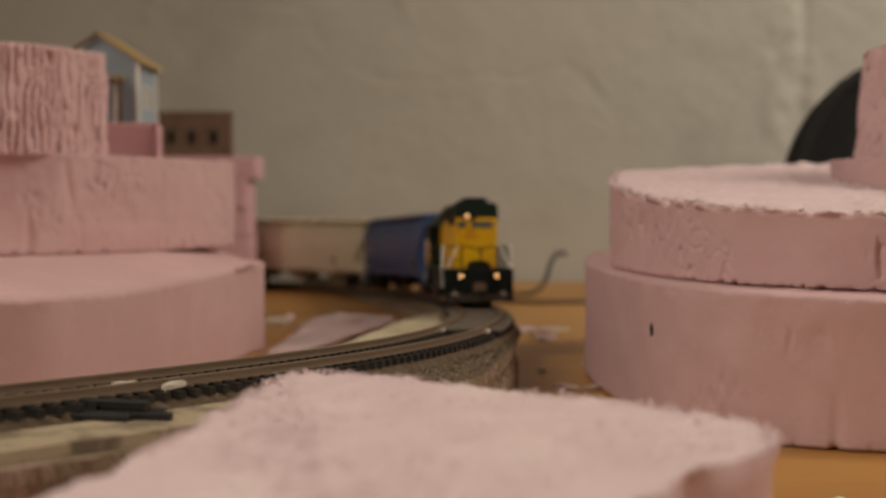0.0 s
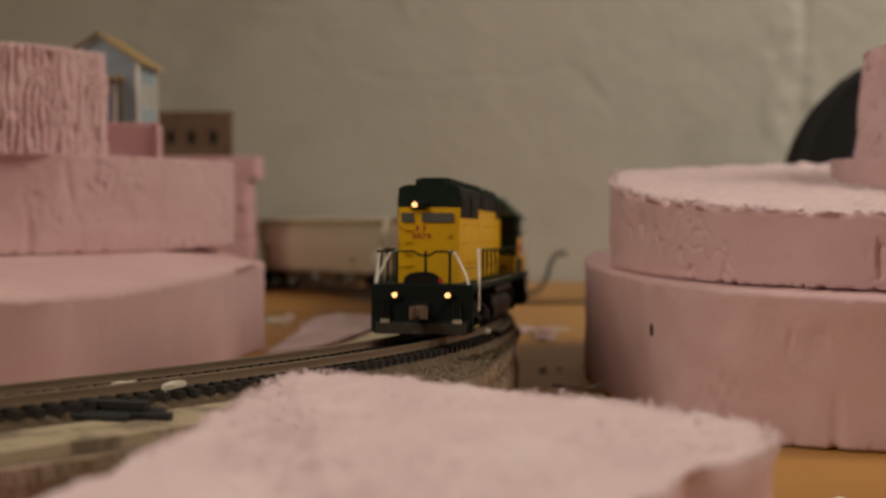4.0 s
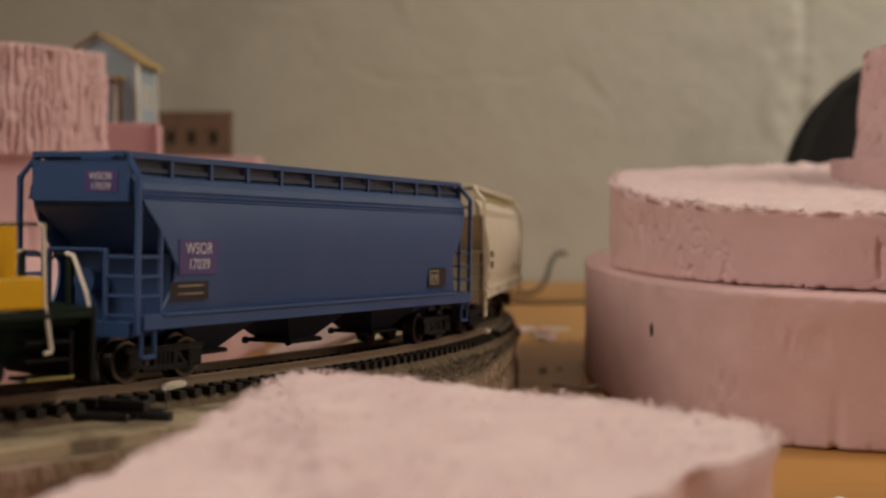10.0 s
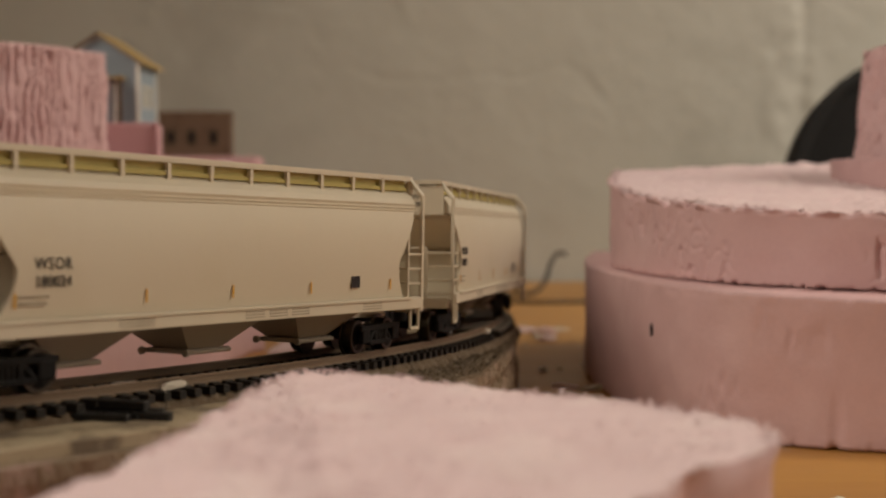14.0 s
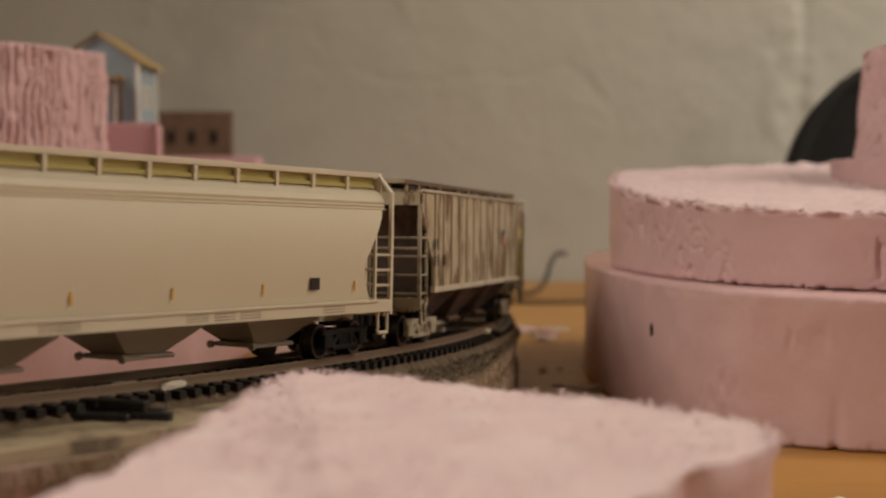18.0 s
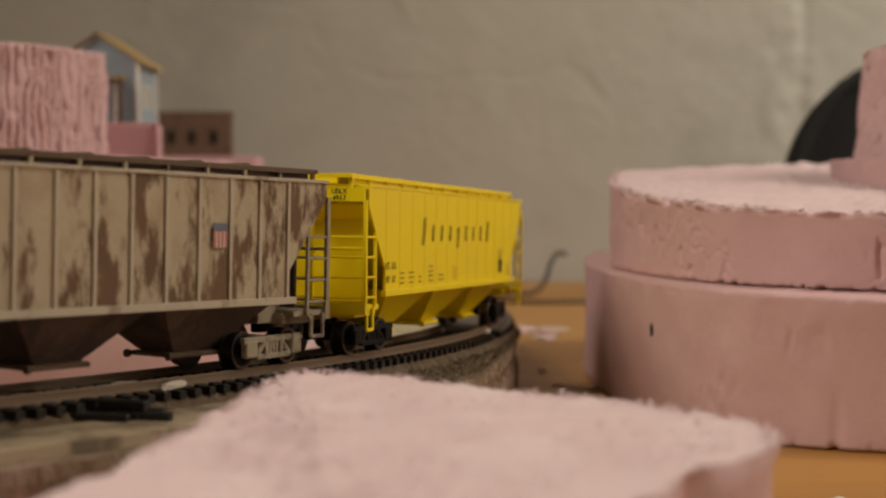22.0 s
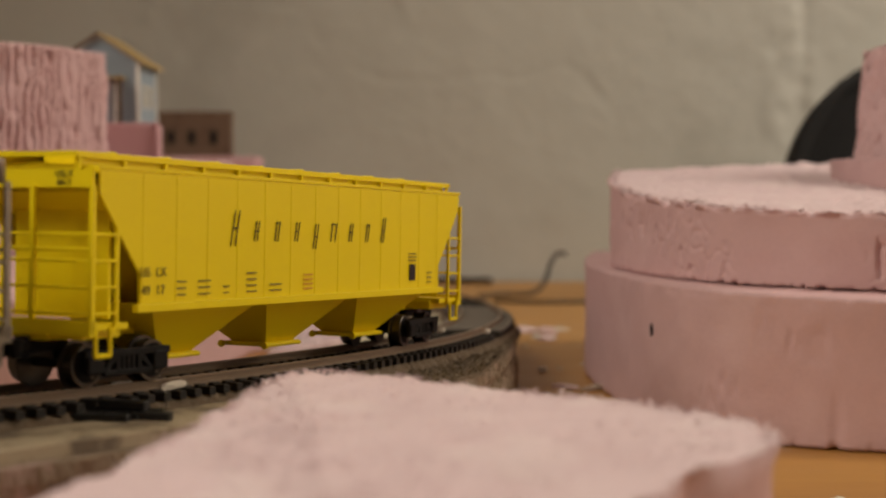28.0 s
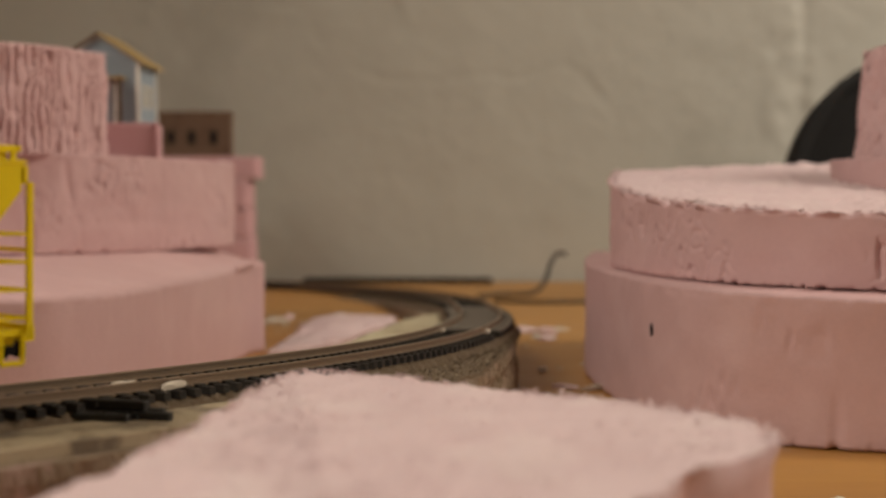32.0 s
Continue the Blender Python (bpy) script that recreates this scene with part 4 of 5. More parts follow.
        part("pinstripe", boxes((-38, 12, q * 10.55 - 0.05, q * 10.55 + 0.05, 22.55, 22.8), (16, 78, q * 10.55 - 0.05, q * 10.55 + 0.05, 22.55, 22.8)), RUST, c, "thin brown pinstripe")
        for e in (1, -1):
            x = e * 88
            if e < 0:
                part("cab_handrail", wire([(-66, y, 35.2), (-87, y, 35.2)], 0.33), GREEN, c)
            part("grab_rail", wire([(-84.4, y, 35.2), (-85.8, y, 35.0), (-86.2, y, 19), (-87.4, y + q * 0.6, 9.5), (-85.6, y + q * 0.6, 9.2)] if e < 0 else [(x - e * 9.5, y, 29.2), (x - e * 4, y, 29.4), (x - e * 3.5, y + q * 0.4, 25), (x - e * 1, y + q * 0.8, 19), (x - e * 0.5, y + q * 0.8, 9.5), (x + e * 1.2, y + q * 0.8, 9.2)], 0.42), WHITE, c, "white corner grab rail")
            part("end_grab", wire([(e * 96.5, q * 8.5, 29), (e * 96.9, q * 10.5, 28.6), (e * 97.4, q * 14.5, 21), (e * 97.6, q * 15.3, 18), (e * 97.6, q * 15.3, 7.2), (e * 97.6, q * 12.6, 6.8)], 0.42), WHITE, c, "white end grab rail")
            part("step_well", boxes((min(x - e * 6, x + e * 5), max(x - e * 6, x + e * 5), min(q * 10, q * 16.4), max(q * 10, q * 16.4), 3.6, 4.3),
                                    (min(x - e * 6, x + e * 5), max(x - e * 6, x + e * 5), min(q * 11, q * 16.4), max(q * 11, q * 16.4), 7.4, 8.0), (min(x - e * 6, x + e * 5), max(x - e * 6, x + e * 5), min(q * 12, q * 16.4), max(q * 12, q * 16.4), 11, 11.6),
                                    (min(x + e * 4.4, x + e * 5), max(x + e * 4.4, x + e * 5), min(q * 10, q * 16.4), max(q * 10, q * 16.4), 3.6, 13.5), bevel=0.1), BLACKISH, c)
            part("step_edge", boxes((min(x - e * 6, x + e * 5), max(x - e * 6, x + e * 5), q * 16.6 - 0.2, q * 16.6 + 0.2, 3.8, 4.2)), BEIGE_D, c, "pale step edge")
    # ends
    for e in (1, -1):
        x = e * 97
        a, b = sorted((x, x + e * 1.4))
        part("pilot", boxes((a, b, -16.8, 16.8, 2.6, 18.2), (min(x, x + e * 2.6), max(x, x + e * 2.6), -15.8, 15.8, 2.2, 6.4), bevel=0.4), PILOT, c)
        part("plow", boxes((min(x + e * 2.4, x + e * 3.2), max(x + e * 2.4, x + e * 3.2), -15, 15, 2.0, 5.6), bevel=0.3), PLOW, c, "dusty brown pilot plow")
        for y in (-16.4, -8.6, 0, 8.6, 16.4) if e < 0 else (-15.6, -8.5, 1.0, 9.0, 15.2):
            if abs(y) < 12:
                part("end_stanchion", boxes((x - 0.4, x + 0.4, y - 0.4, y + 0.4, 18, 29)), GREEN, c)
        part("end_rail", wire([(x, -15.2, 28.8), (x, -3, 28.8), (x, -1, 27.6), (x, 2, 27.4), (x, 4.4, 28.8), (x, 10.4, 28.8)], 0.35), GREEN, c)
        part("coupler_plate", boxes((min(x + e * 1.2, x + e * 2.0), max(x + e * 1.2, x + e * 2.0), -3.2, 3.2, 7.4, 12.4), bevel=0.3), BLACKISH, c)
        for y in (-12.6, -11.6, -10.6, 10.6, 11.6, 12.6):
            hose = part("air_hose", rod(bmesh.new(), (x + e * 1.9, y, 13), (x + e * 2.6, y * 1.02, 6.6), 0.35, 5), BLACKISH, c)
            part("hose_end", rod(bmesh.new(), (x + e * 2.6, y * 1.02, 6.7), (x + e * 3.4, y * 1.02, 5.4), 0.45, 5), TRUCK_G, hose, "dusty hose end")
        part("uncoupling_lever", wire([(x + e * 2.2, -2, 9), (x + e * 3.0, 2, 6), (x + e * 2.2, 8.5, 14.8)], 0.25), BLACKISH, c)
        if e > 0:
            for y in (-8.7, 8.7):
                bz = rod(bmesh.new(), (x + 1.2, y, 14.7), (x + 2.4, y, 14.7), 1.9, 14)
                part("ditch_light_housing", bz, BLACKISH, c)
                part("ditch_light", rod(bmesh.new(), (x + 2.3, y, 14.7), (x + 2.9, y, 14.7), 0.85, 12), LIT, c, "glowing ditch light")
            part("drop_step", prism(bmesh.new(), [(-6, 17.8), (6, 17.8), (6, 20.2), (4.2, 21.6), (1.8, 22.2), (-1.8, 22.2), (-4.2, 21.6), (-6, 20.2)], x - 0.4, x + 1.0), BLACKISH, c)
            part("tail_marker", rod(bmesh.new(), (x + 0.9, 6.2, 19.4), (x + 1.4, 6.2, 19.4), 0.8, 10), RED, c, "small red marker lamp")
    # underframe
    tank = bmesh.new()
    half_shape = [(12.6, 11.6), (14.4, 11.0), (15.5, 9.8), (15.9, 8.2), (15.9, 5.2), (15.4, 3.6), (14.2, 2.4), (12.4, 1.9)]
    tank_shape = half_shape + [(-y, z) for y, z in half_shape[::-1]]
    prism(tank, tank_shape, -30, 31)
    part("fuel_tank", tank, TANK, c, "brown-black fuel tank", smooth="angle")
    for q in (-1, 1):
        part("air_reservoir", rod(bmesh.new(), (-27, q * 14.6, 13.6), (28, q * 14.6, 13.6), 1.9, 16), TANK, c, smooth="angle")
        for x in (37, -33):
            part("underframe_box", boxes((x - 2, x + 2, min(q * 13, q * 16), max(q * 13, q * 16), 8, 12.6), bevel=0.3), BLACKISH, c)
    yaw = math.degrees(math.asin(60 / 658))
    truck(c, 60, 31.5, 5.6, BLACKISH, -yaw, True)
    truck(c, -60, 31.5, 5.6, BLACKISH, yaw, True)
    coupler(c, 101.5, RUST)
    coupler(c, -101.5, BLACKISH)
    return c


def cage(c, h, paint, inner, yw, top, sill, half, full=False):
    """End cages of a hopper wagon: corner posts with rungs round both faces, platforms, steps, at both ends."""
    side, span = 8.2, half if full else 8.6
    rungs = [sill + 1.0 + k * (5.6 if full else 4.3) for k in range(4)]
    for e in (1, -1):
        x = e * h
        for q in (1, -1):
            y = q * half
            part("corner_post", boxes((x - 0.6, x + 0.6, y - 0.5, y + 0.5, sill - 3, inner if full else top - 4.5)), paint, c)
            if not full:
                part("knee_brace", wire([(x, y, top - 4.8), (x - e * 1.0, q * 12.4, top + 0.2)], 0.7), paint, c)
                part("end_stile", boxes((x - 0.45, x + 0.45, q * (half - span) - 0.4, q * (half - span) + 0.4, sill - 2, sill + 15.6)), paint, c)
            part("side_stile", boxes((x - e * side - 0.4, x - e * side + 0.4, y - 0.4, y + 0.4, sill - 2.5, sill + 19.8)), paint, c)
            for z in rungs:
                part("rung", wire([(x - e * side, y, z), (x, y, z), (x, q * (half - span), z)], 0.36), paint, c)
            part("stirrup_step", wire([(x - e * 1.5, y, sill - 2), (x - e * 1.5, y, sill - 8.0), (x - e * 6.3, y, sill - 8.0), (x - e * 6.3, y, sill - 2)], 0.55), paint, c)
            if full:
                part("step_brace", wire([(x - e * 1.5, y, sill - 4.2), (x + e * 0.6, y, sill - 1.0)], 0.5), paint, c)
                part("step_brace", wire([(x - e * 6.3, y, sill - 4.2), (x - e * 8.6, y, sill - 1.0)], 0.5), paint, c)
        if full:
            part("centre_post", boxes((x - 0.6, x + 0.6, -0.6, 0.6, sill - 2, inner)), paint, c)
            part("crossover_rail", wire([(x, -half, sill + 14.6), (x, half, sill + 14.6)], 0.45), paint, c)
        else:
            part("crossover_rail", wire([(x, -half + span, sill + 15.4), (x, half - span, sill + 15.4)], 0.4), paint, c)
        part("end_platform", boxes((min(x - e * 13, x + e * 0.6), max(x - e * 13, x + e * 0.6), -yw, yw, sill - 2.6, sill - 1.2), (min(x - e * 30, x), max(x - e * 30, x), -4, 4, sill - 5, sill - 2.4)), paint, c)
        part("end_beam", boxes((x - 0.9, x + 0.9, -yw - 1, yw + 1, sill - 3.6, sill - 0.4)), paint, c)
    bm = rod(bmesh.new(), (h - 11, -7, sill + 8), (h - 18, -7, sill + 8), 3.0, 14)
    part("brake_cylinder", bm, paint, c)
    bm = bmesh.new()
    for k in range(12):
        a, b = k * math.pi / 6, (k + 1) * math.pi / 6
        rod(bm, (-h - 1.4, -4 + 3.4 * math.cos(a), sill + 12 + 3.4 * math.sin(a)), (-h - 1.4, -4 + 3.4 * math.cos(b), sill + 12 + 3.4 * math.sin(b)), 0.35, 5)
    for k in range(3):
        a = k * 2 * math.pi / 3
        rod(bm, (-h - 1.2, -4, sill + 12), (-h - 1.4, -4 + 3.4 * math.cos(a), sill + 12 + 3.4 * math.sin(a)), 0.3, 5)
    part("brake_wheel", bm, paint, c)


def bays(c, xs, w, material, z0, z1, half, gate):
    """Discharge hoppers under the wagon, tapering to their gates."""
    for x in xs:
        bm = bmesh.new()
        lo, hi = [], []
        for sx, sy in ((-1, -1), (1, -1), (1, 1), (-1, 1)):
            lo.append(bm.verts.new((x + sx * 6.4, sy * 5.2, z0)))
            hi.append(bm.verts.new((x + sx * w / 2, sy * half, z1)))
        bm.faces.new(lo[::-1])
        bm.faces.new(hi)
        for i in range(4):
            bm.faces.new((lo[i], lo[(i + 1) % 4], hi[(i + 1) % 4], hi[i]))
        part("hopper_bay", bm, material, c)
        g = boxes((x - 8.2, x + 8.2, -6.6, 6.6, z0 - 1.0, z0 + 0.2), bevel=0.2)
        for q in (-1, 1):
            rod(g, (x - 8, q * 6.8, z0 - 0.5), (x + 9, q * 6.8, z0 - 0.5), 0.55, 8)
            rod(g, (x + 9.0, q * 6.8, z0 - 0.5), (x + 10.0, q * 6.8, z0 - 0.5), 1.0, 8)
        part("outlet_gate", g, gate, c)


def end_sheets(c, h, top, sill, half, material, dark):
    """The sloped end of the tank between the side sheets, both ends."""
    for e in (1, -1):
        bm = bmesh.new()
        prism(bm, [(e * (h - 3), top), (e * (h - 3), top - 1.5), (e * (h - 14), top - 9), (e * (h - 34), sill), (e * (h - 40), sill), (e * (h - 40), top)], -half, half, axis="y")
        part("slope_sheet", bm, material, c)


def curved_hopper(name, paint, label, number, bay_mat, trough, mark_mat, panel, seed):
    """A curved-side covered hopper with an exposed side sill."""
    c = tagged(new(name), label, "hopper wagon", group="model train")
    h, sill, top = 89.5, 15.5, 49.0
    side = [(15.6, sill), (15.95, 17.5), (16.25, 19.5), (16.5, 21.5), (16.75, 24), (16.92, 26.5), (17.0, 29), (16.95, 31.5), (16.8, 34), (16.45, 36.5), (15.95, 38.8), (15.3, 41.0)]
    roof = [(15.3, 41.0), (15.5, 41.3), (14.9, 41.7), (15.2, 42.2), (14.7, 42.6), (15.0, 43.3), (14.2, 44.8), (12.9, 46.2), (11.0, 47.4), (6, 48.5), (0, 49)]
    half_p = side + roof[1:]
    prof = side + [(-y, z) for y, z in side[::-1]]
    bm = bmesh.new()
    prism(bm, prof, -h + 34, h - 34)
    part("tank", bm, paint, c, smooth="angle")
    end_sheets(c, h, 40.9, sill, 14.7, paint, paint)
    # roof cap over the whole length
    cap = roof
    bm = bmesh.new()
    prism(bm, cap + [(-y, z) for y, z in cap[-2::-1]], -h + 1.5, h - 1.5)
    part("roof", bm, paint, c)
    # side sheets that run past the sloped ends
    for q in (1, -1):
        for e in (1, -1):
            bm = bmesh.new()
            prev = None
            for (y, z) in side:
                f = (z - sill) / (41.0 - sill)
                xe = h - 3 if f > 0.98 else h - 14 + 11 * max(0, (f - 0.42) / 0.56) + 5 * max(0, 1 - f / 0.42) ** 2
                row = [bm.verts.new((e * (h - 34), q * y, z)), bm.verts.new((e * xe, q * y, z)), bm.verts.new((e * xe, q * (y - 0.7), z)), bm.verts.new((e * (h - 34), q * (y - 0.7), z))]
                if prev:
                    for k in range(3):
                        bm.faces.new((prev[k], prev[k + 1], row[k + 1], row[k]))
                prev = row
            bmesh.ops.recalc_face_normals(bm, faces=bm.faces[:])
            part("side_sheet", bm, paint, c, smooth="angle")
        part("side_sill", boxes((-h + 1, h - 1, q * 16.6 - 0.9, q * 16.6 + 0.9, 12.4, 15.6), (-h + 8, h - 8, q * 17 - 1.0, q * 17 + 1.0, 15.2, 16.0), bevel=0.2), paint, c)
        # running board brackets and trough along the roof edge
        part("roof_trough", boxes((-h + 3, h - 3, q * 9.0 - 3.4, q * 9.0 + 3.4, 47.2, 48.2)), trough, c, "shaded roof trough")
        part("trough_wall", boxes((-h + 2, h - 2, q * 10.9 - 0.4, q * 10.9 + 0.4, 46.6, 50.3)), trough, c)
        part("running_board", boxes((-h, h, q * 8.6 - 3.2, q * 8.6 + 3.2, 51.0, 51.7), bevel=0.1), paint, c)
        part("roof_rail", boxes((-h, h, q * 12.4 - 0.5, q * 12.4 + 0.5, 50.2, 51.5)), paint, c)
        for x in np.linspace(-h + 1, h - 1, 12):
            part("roof_bracket", boxes((x - 0.6, x + 0.6, q * 12.4 - 0.5, q * 12.4 + 0.5, 46.0, 50.6)), paint, c)
    part("hatch_run", boxes((-h + 6, h - 6, -4.6, 4.6, 48.6, 51.4), bevel=0.5), paint, c)
    for x in np.linspace(-70, 70, 8):
        part("hatch_clamp", boxes((x - 0.8, x + 0.8, -5.6, 5.6, 51.2, 52.2), bevel=0.2), paint, c)
    for e in (1, -1):
        part("roof_end", boxes((min(e * h, e * (h + 0.5)), max(e * h, e * (h + 0.5)), -12.6, 12.6, 50.4, 51.6)), paint, c)
        part("end_panel", boxes((e * (h - 0.6) - 0.4, e * (h - 0.6) + 0.4, -13.2, 13.2, 40.6, 49.8)), paint, c)
    for e in (1, -1):
        part("end_bulkhead", boxes((min(e * (h - 17), e * (h - 16)), max(e * (h - 17), e * (h - 16)), -13.5, 13.5, 12.6, 29)), paint, c)
    cage(c, h, paint, 35.5, 13.8, 50.6, 14.5, 16.4)
    bays(c, (-48, 0, 48), 45, bay_mat, 5.2, 16.2, 14.0, BEIGE_SHADE if paint is BEIGE else BLACKISH)
    # markings
    if panel:
        for q in (1, -1):
            plate(c, "marking_panel", q * 67.4 - 7.8, q * 67.4 + 7.8, q * 17.12, 24.4, 32.4, BLUE_D, "purple-blue marking panel")
            lettering(c, "WSOR", 3.7, q * 67.4, q * 17.22, 30.2, PALE, side=q)
            lettering(c, number, 3.5, q * 67.4, q * 17.22, 26.6, PALE, side=q)
            plate(c, "data_panel", q * 70.6 - 7.6, q * 70.6 + 7.6, q * 16.8, 18.6, 22.8, INK, "small black data panel")
            for z in (20, 21.8):
                plate(c, "data_bar", q * 70.6 - 5.6, q * 70.6 + 4.6, q * 16.9, z - 0.16, z + 0.16, TRUCK_G)
            plate(c, "data_panel", -q * 64 - 6, -q * 64 + 6, q * 16.85, 18.2, 24, INK, "small black data panel")
            for a, b, z0, z1 in ((-3.2, -2.8, 19, 23.2), (2.8, 3.2, 19, 23.2), (-3.2, 3.2, 22.9, 23.2), (-3.2, 3.2, 19, 19.3), (-2, -0.6, 20.5, 22), (0.6, 2, 20.5, 22), (-2, 2, 19.8, 20.1)):
                plate(c, "data_bar", -q * 61 + a, -q * 61 + b, q * 16.95, z0, z1, TRUCK_G)
        plate(c, "marking_panel", 1.4, 10.6, h - 0.12, 42.6, 47.4, BLUE_D, "purple-blue marking panel", end=1)
        lettering(c, "WSOR", 2.2, h + 0.02, 6, 46.0, PALE, end=1)
        lettering(c, number, 2.2, h + 0.02, 6, 43.8, PALE, end=1)
    else:
        dx, dz = (0, 0.4) if seed == 2 else (4.5, 2.0)
        for q in (1, -1):
            lettering(c, "WSOR", 3.5, q * (65.6 + dx), q * 17.1, 26.9 + dz, INK, side=q, spread=1.12)
            lettering(c, number, 3.4, q * (65.6 + dx), q * 17.05, 23.2 + dz, INK, side=q, spread=1.05)
            for z, w in ((20.6, 4.6), (19.2, 4.0)):
                plate(c, "data_bar", q * 71 - w, q * 71 + w, q * 16.55, z - 0.22, z + 0.22, TRUCK_G)
            plate(c, "data_panel", -q * 52 - 2.2, -q * 52 + 2.2, q * 16.75, 19.4, 22.6, INK, "small dark emblem square")
            for x in (76, 36, 4, -30, -71):
                plate(c, "reflector", q * x - 0.3, q * x + 0.3, q * 16.68, 18.4, 21.4, FADED_OR, "narrow yellow reflector")
            for x, w in ((40, 6), (-4, 4), (-14, 4), (-24, 4), (-60, 5)):
                for z in (13.3, 14.0, 14.7):
                    plate(c, "data_bar", q * x - w, q * x + w, q * 17.52, z - 0.14, z + 0.14, TRUCK_G)
        if seed == 2:
            lettering(c, "WSOR " + number, 1.9, h - 0.1, 5.0, 43.6, INK, end=1)
        else:
            lettering(c, "WSOR", 1.8, h - 0.1, 4.0, 46.4, INK, end=1)
            lettering(c, number, 1.8, h - 0.1, 4.0, 44.0, INK, end=1)
    yaw = math.degrees(math.asin(72 / 658))
    truck(c, 72, 20, 4.8, BLACKISH, -yaw)
    truck(c, -72, 20, 4.8, BLACKISH, yaw)
    coupler(c, h + 4, BLACKISH)
    coupler(c, -h - 4, BLACKISH)
    return c


def ribbed_hopper(name, paint, bay_mat, gate, truck_mat, label, h, kind):
    """A flat-sided covered hopper with vertical ribs."""
    c = tagged(new(name), label, "hopper wagon", group="model train")
    sill, top = 17.5, 48.0
    eave = 46.4
    trim = 16.55 if kind == "clean" else 17.0
    rib = 16.29 if kind == "clean" else 16.8
    bm = bmesh.new()
    prism(bm, [(-16.2, sill), (16.2, sill), (16.2, eave), (-16.2, eave)], -h + 34, h - 34)
    part("tank", bm, paint, c)
    end_sheets(c, h, 43.9, sill, 15.4, paint if kind == "clean" else bay_mat, paint)
    bm = bmesh.new()
    prism(bm, [(-16.2, eave), (16.2, eave), (16.2, max(46.2, eave + 0.6)), (14.5, max(47.4, eave + 1.4)), (0, 48.6), (-14.5, max(47.4, eave + 1.4)), (-16.2, max(46.2, eave + 0.6))], -h + 1.5, h - 1.5)
    part("roof", bm, paint, c)
    for q in (1, -1):
        for e in (1, -1):
            bm = bmesh.new()
            prism(bm, [(e * (h - 34), sill), (e * (h - 16), sill), (e * (h - 16), sill + 7), (e * (h - 2), 42), (e * (h - 2), eave), (e * (h - 34), eave)], min(q * 15.5, q * 16.2), max(q * 15.5, q * 16.2), axis="y")
            part("side_sheet", bm, paint, c)
        for x in np.linspace(-h + 17, h - 17, 13):
            part("side_rib", boxes((x - 0.5, x + 0.5, min(q * 16.1, q * rib), max(q * 16.1, q * rib), sill, eave + 0.6), bevel=0.1), paint if kind == "clean" else WEATHER_RIB, c)
        part("side_sill", boxes((-h + 14, h - 14, min(q * 15.6, q * 17.2), max(q * 15.6, q * 17.2), sill - 1.2, sill + 0.6), (-h + 1, h - 1, min(q * 15.9, q * trim), max(q * 15.9, q * trim), eave + 0.8, 48.0), bevel=0.15), paint if kind == "clean" else WEATHER_RIB, c)
        part("trough_wall", boxes((-h + 2, h - 2, q * 10.2 - 0.4, q * 10.2 + 0.4, 46.4, 49.9)), paint if kind == "clean" else WEATHER_D, c)
        part("running_board", boxes((-h, h, q * 8.2 - 3.0, q * 8.2 + 3.0, 50.4, 51.0), bevel=0.1), paint if kind == "clean" else TRUCK_G, c)
        part("roof_rail", boxes((-h, h, q * 11.4 - 0.4, q * 11.4 + 0.4, 49.6, 50.9)), paint if kind == "clean" else RUST, c)
        for x in np.linspace(-h + 1, h - 1, 13):
            part("roof_bracket", boxes((x - 0.5, x + 0.5, q * 11.4 - 0.4, q * 11.4 + 0.4, 47.0, 50.0)), paint, c)
    part("hatch_run", boxes((-h + 8, h - 8, -4.6, 4.6, 48.0, 51.0), bevel=0.5), paint if kind == "clean" else WEATHER_D, c)
    for x in np.linspace(-h + 20, h - 20, 8):
        part("hatch_clamp", boxes((x - 0.8, x + 0.8, -5.6, 5.6, 50.8, 51.8), bevel=0.2), paint if kind == "clean" else RUST, c)
    for e in (1, -1):
        part("roof_end", boxes((min(e * h, e * (h + 0.5)), max(e * h, e * (h + 0.5)), -12, 12, 49.8, 50.9)), paint, c)
        part("end_panel", boxes((e * (h - 0.6) - 0.4, e * (h - 0.6) + 0.4, -15.6, 15.6, 43.2, 47.0)), paint, c)
        part("end_bulkhead", boxes((min(e * (h - 10), e * (h - 9)), max(e * (h - 10), e * (h - 9)), -13, 13, 15, 43.6)), paint if kind == "clean" else WEATHER_D, c)
        part("end_skirt", boxes((min(e * (h - 14), e * (h - 1.2)), max(e * (h - 14), e * (h - 1.2)), -12.5, 12.5, 10.8, 13.6), bevel=0.3), paint if kind == "clean" else TRUCK_G, c)
        if kind != "clean":
            part("brake_box", boxes((min(e * (h - 20), e * (h - 11)), max(e * (h - 20), e * (h - 11)), -2, 9.5, 11, 27), bevel=0.4), TRUCK_G, c, "pale brake gear box")
    cage(c, h, paint if kind == "clean" else TRUCK_G, 43.6, 15.4, 49.6, 15.5, 15.9, full=True)
    bays(c, (-h * 0.52, 0, h * 0.52), h * 0.50, bay_mat, 5.0, sill + 0.3, 15.6, gate)
    if kind == "clean":
        for q in (1, -1):
            # the brand's slanted name as plain leaning bars, one to a letter
            for k, (x, zz, ww, hh) in enumerate(((38.4, 35.2, 2.2, 8.6), (28.9, 34.6, 1.6, 5.0), (19.4, 34.6, 1.6, 5.0), (9.9, 34.6, 1.6, 5.0), (0.4, 33.4, 1.6, 6.6), (-9.1, 34.6, 2.6, 5.0), (-18.6, 34.6, 1.6, 5.0), (-28.1, 34.6, 1.6, 5.0), (-37.6, 35.4, 1.6, 7.2))):
                bm = bmesh.new()
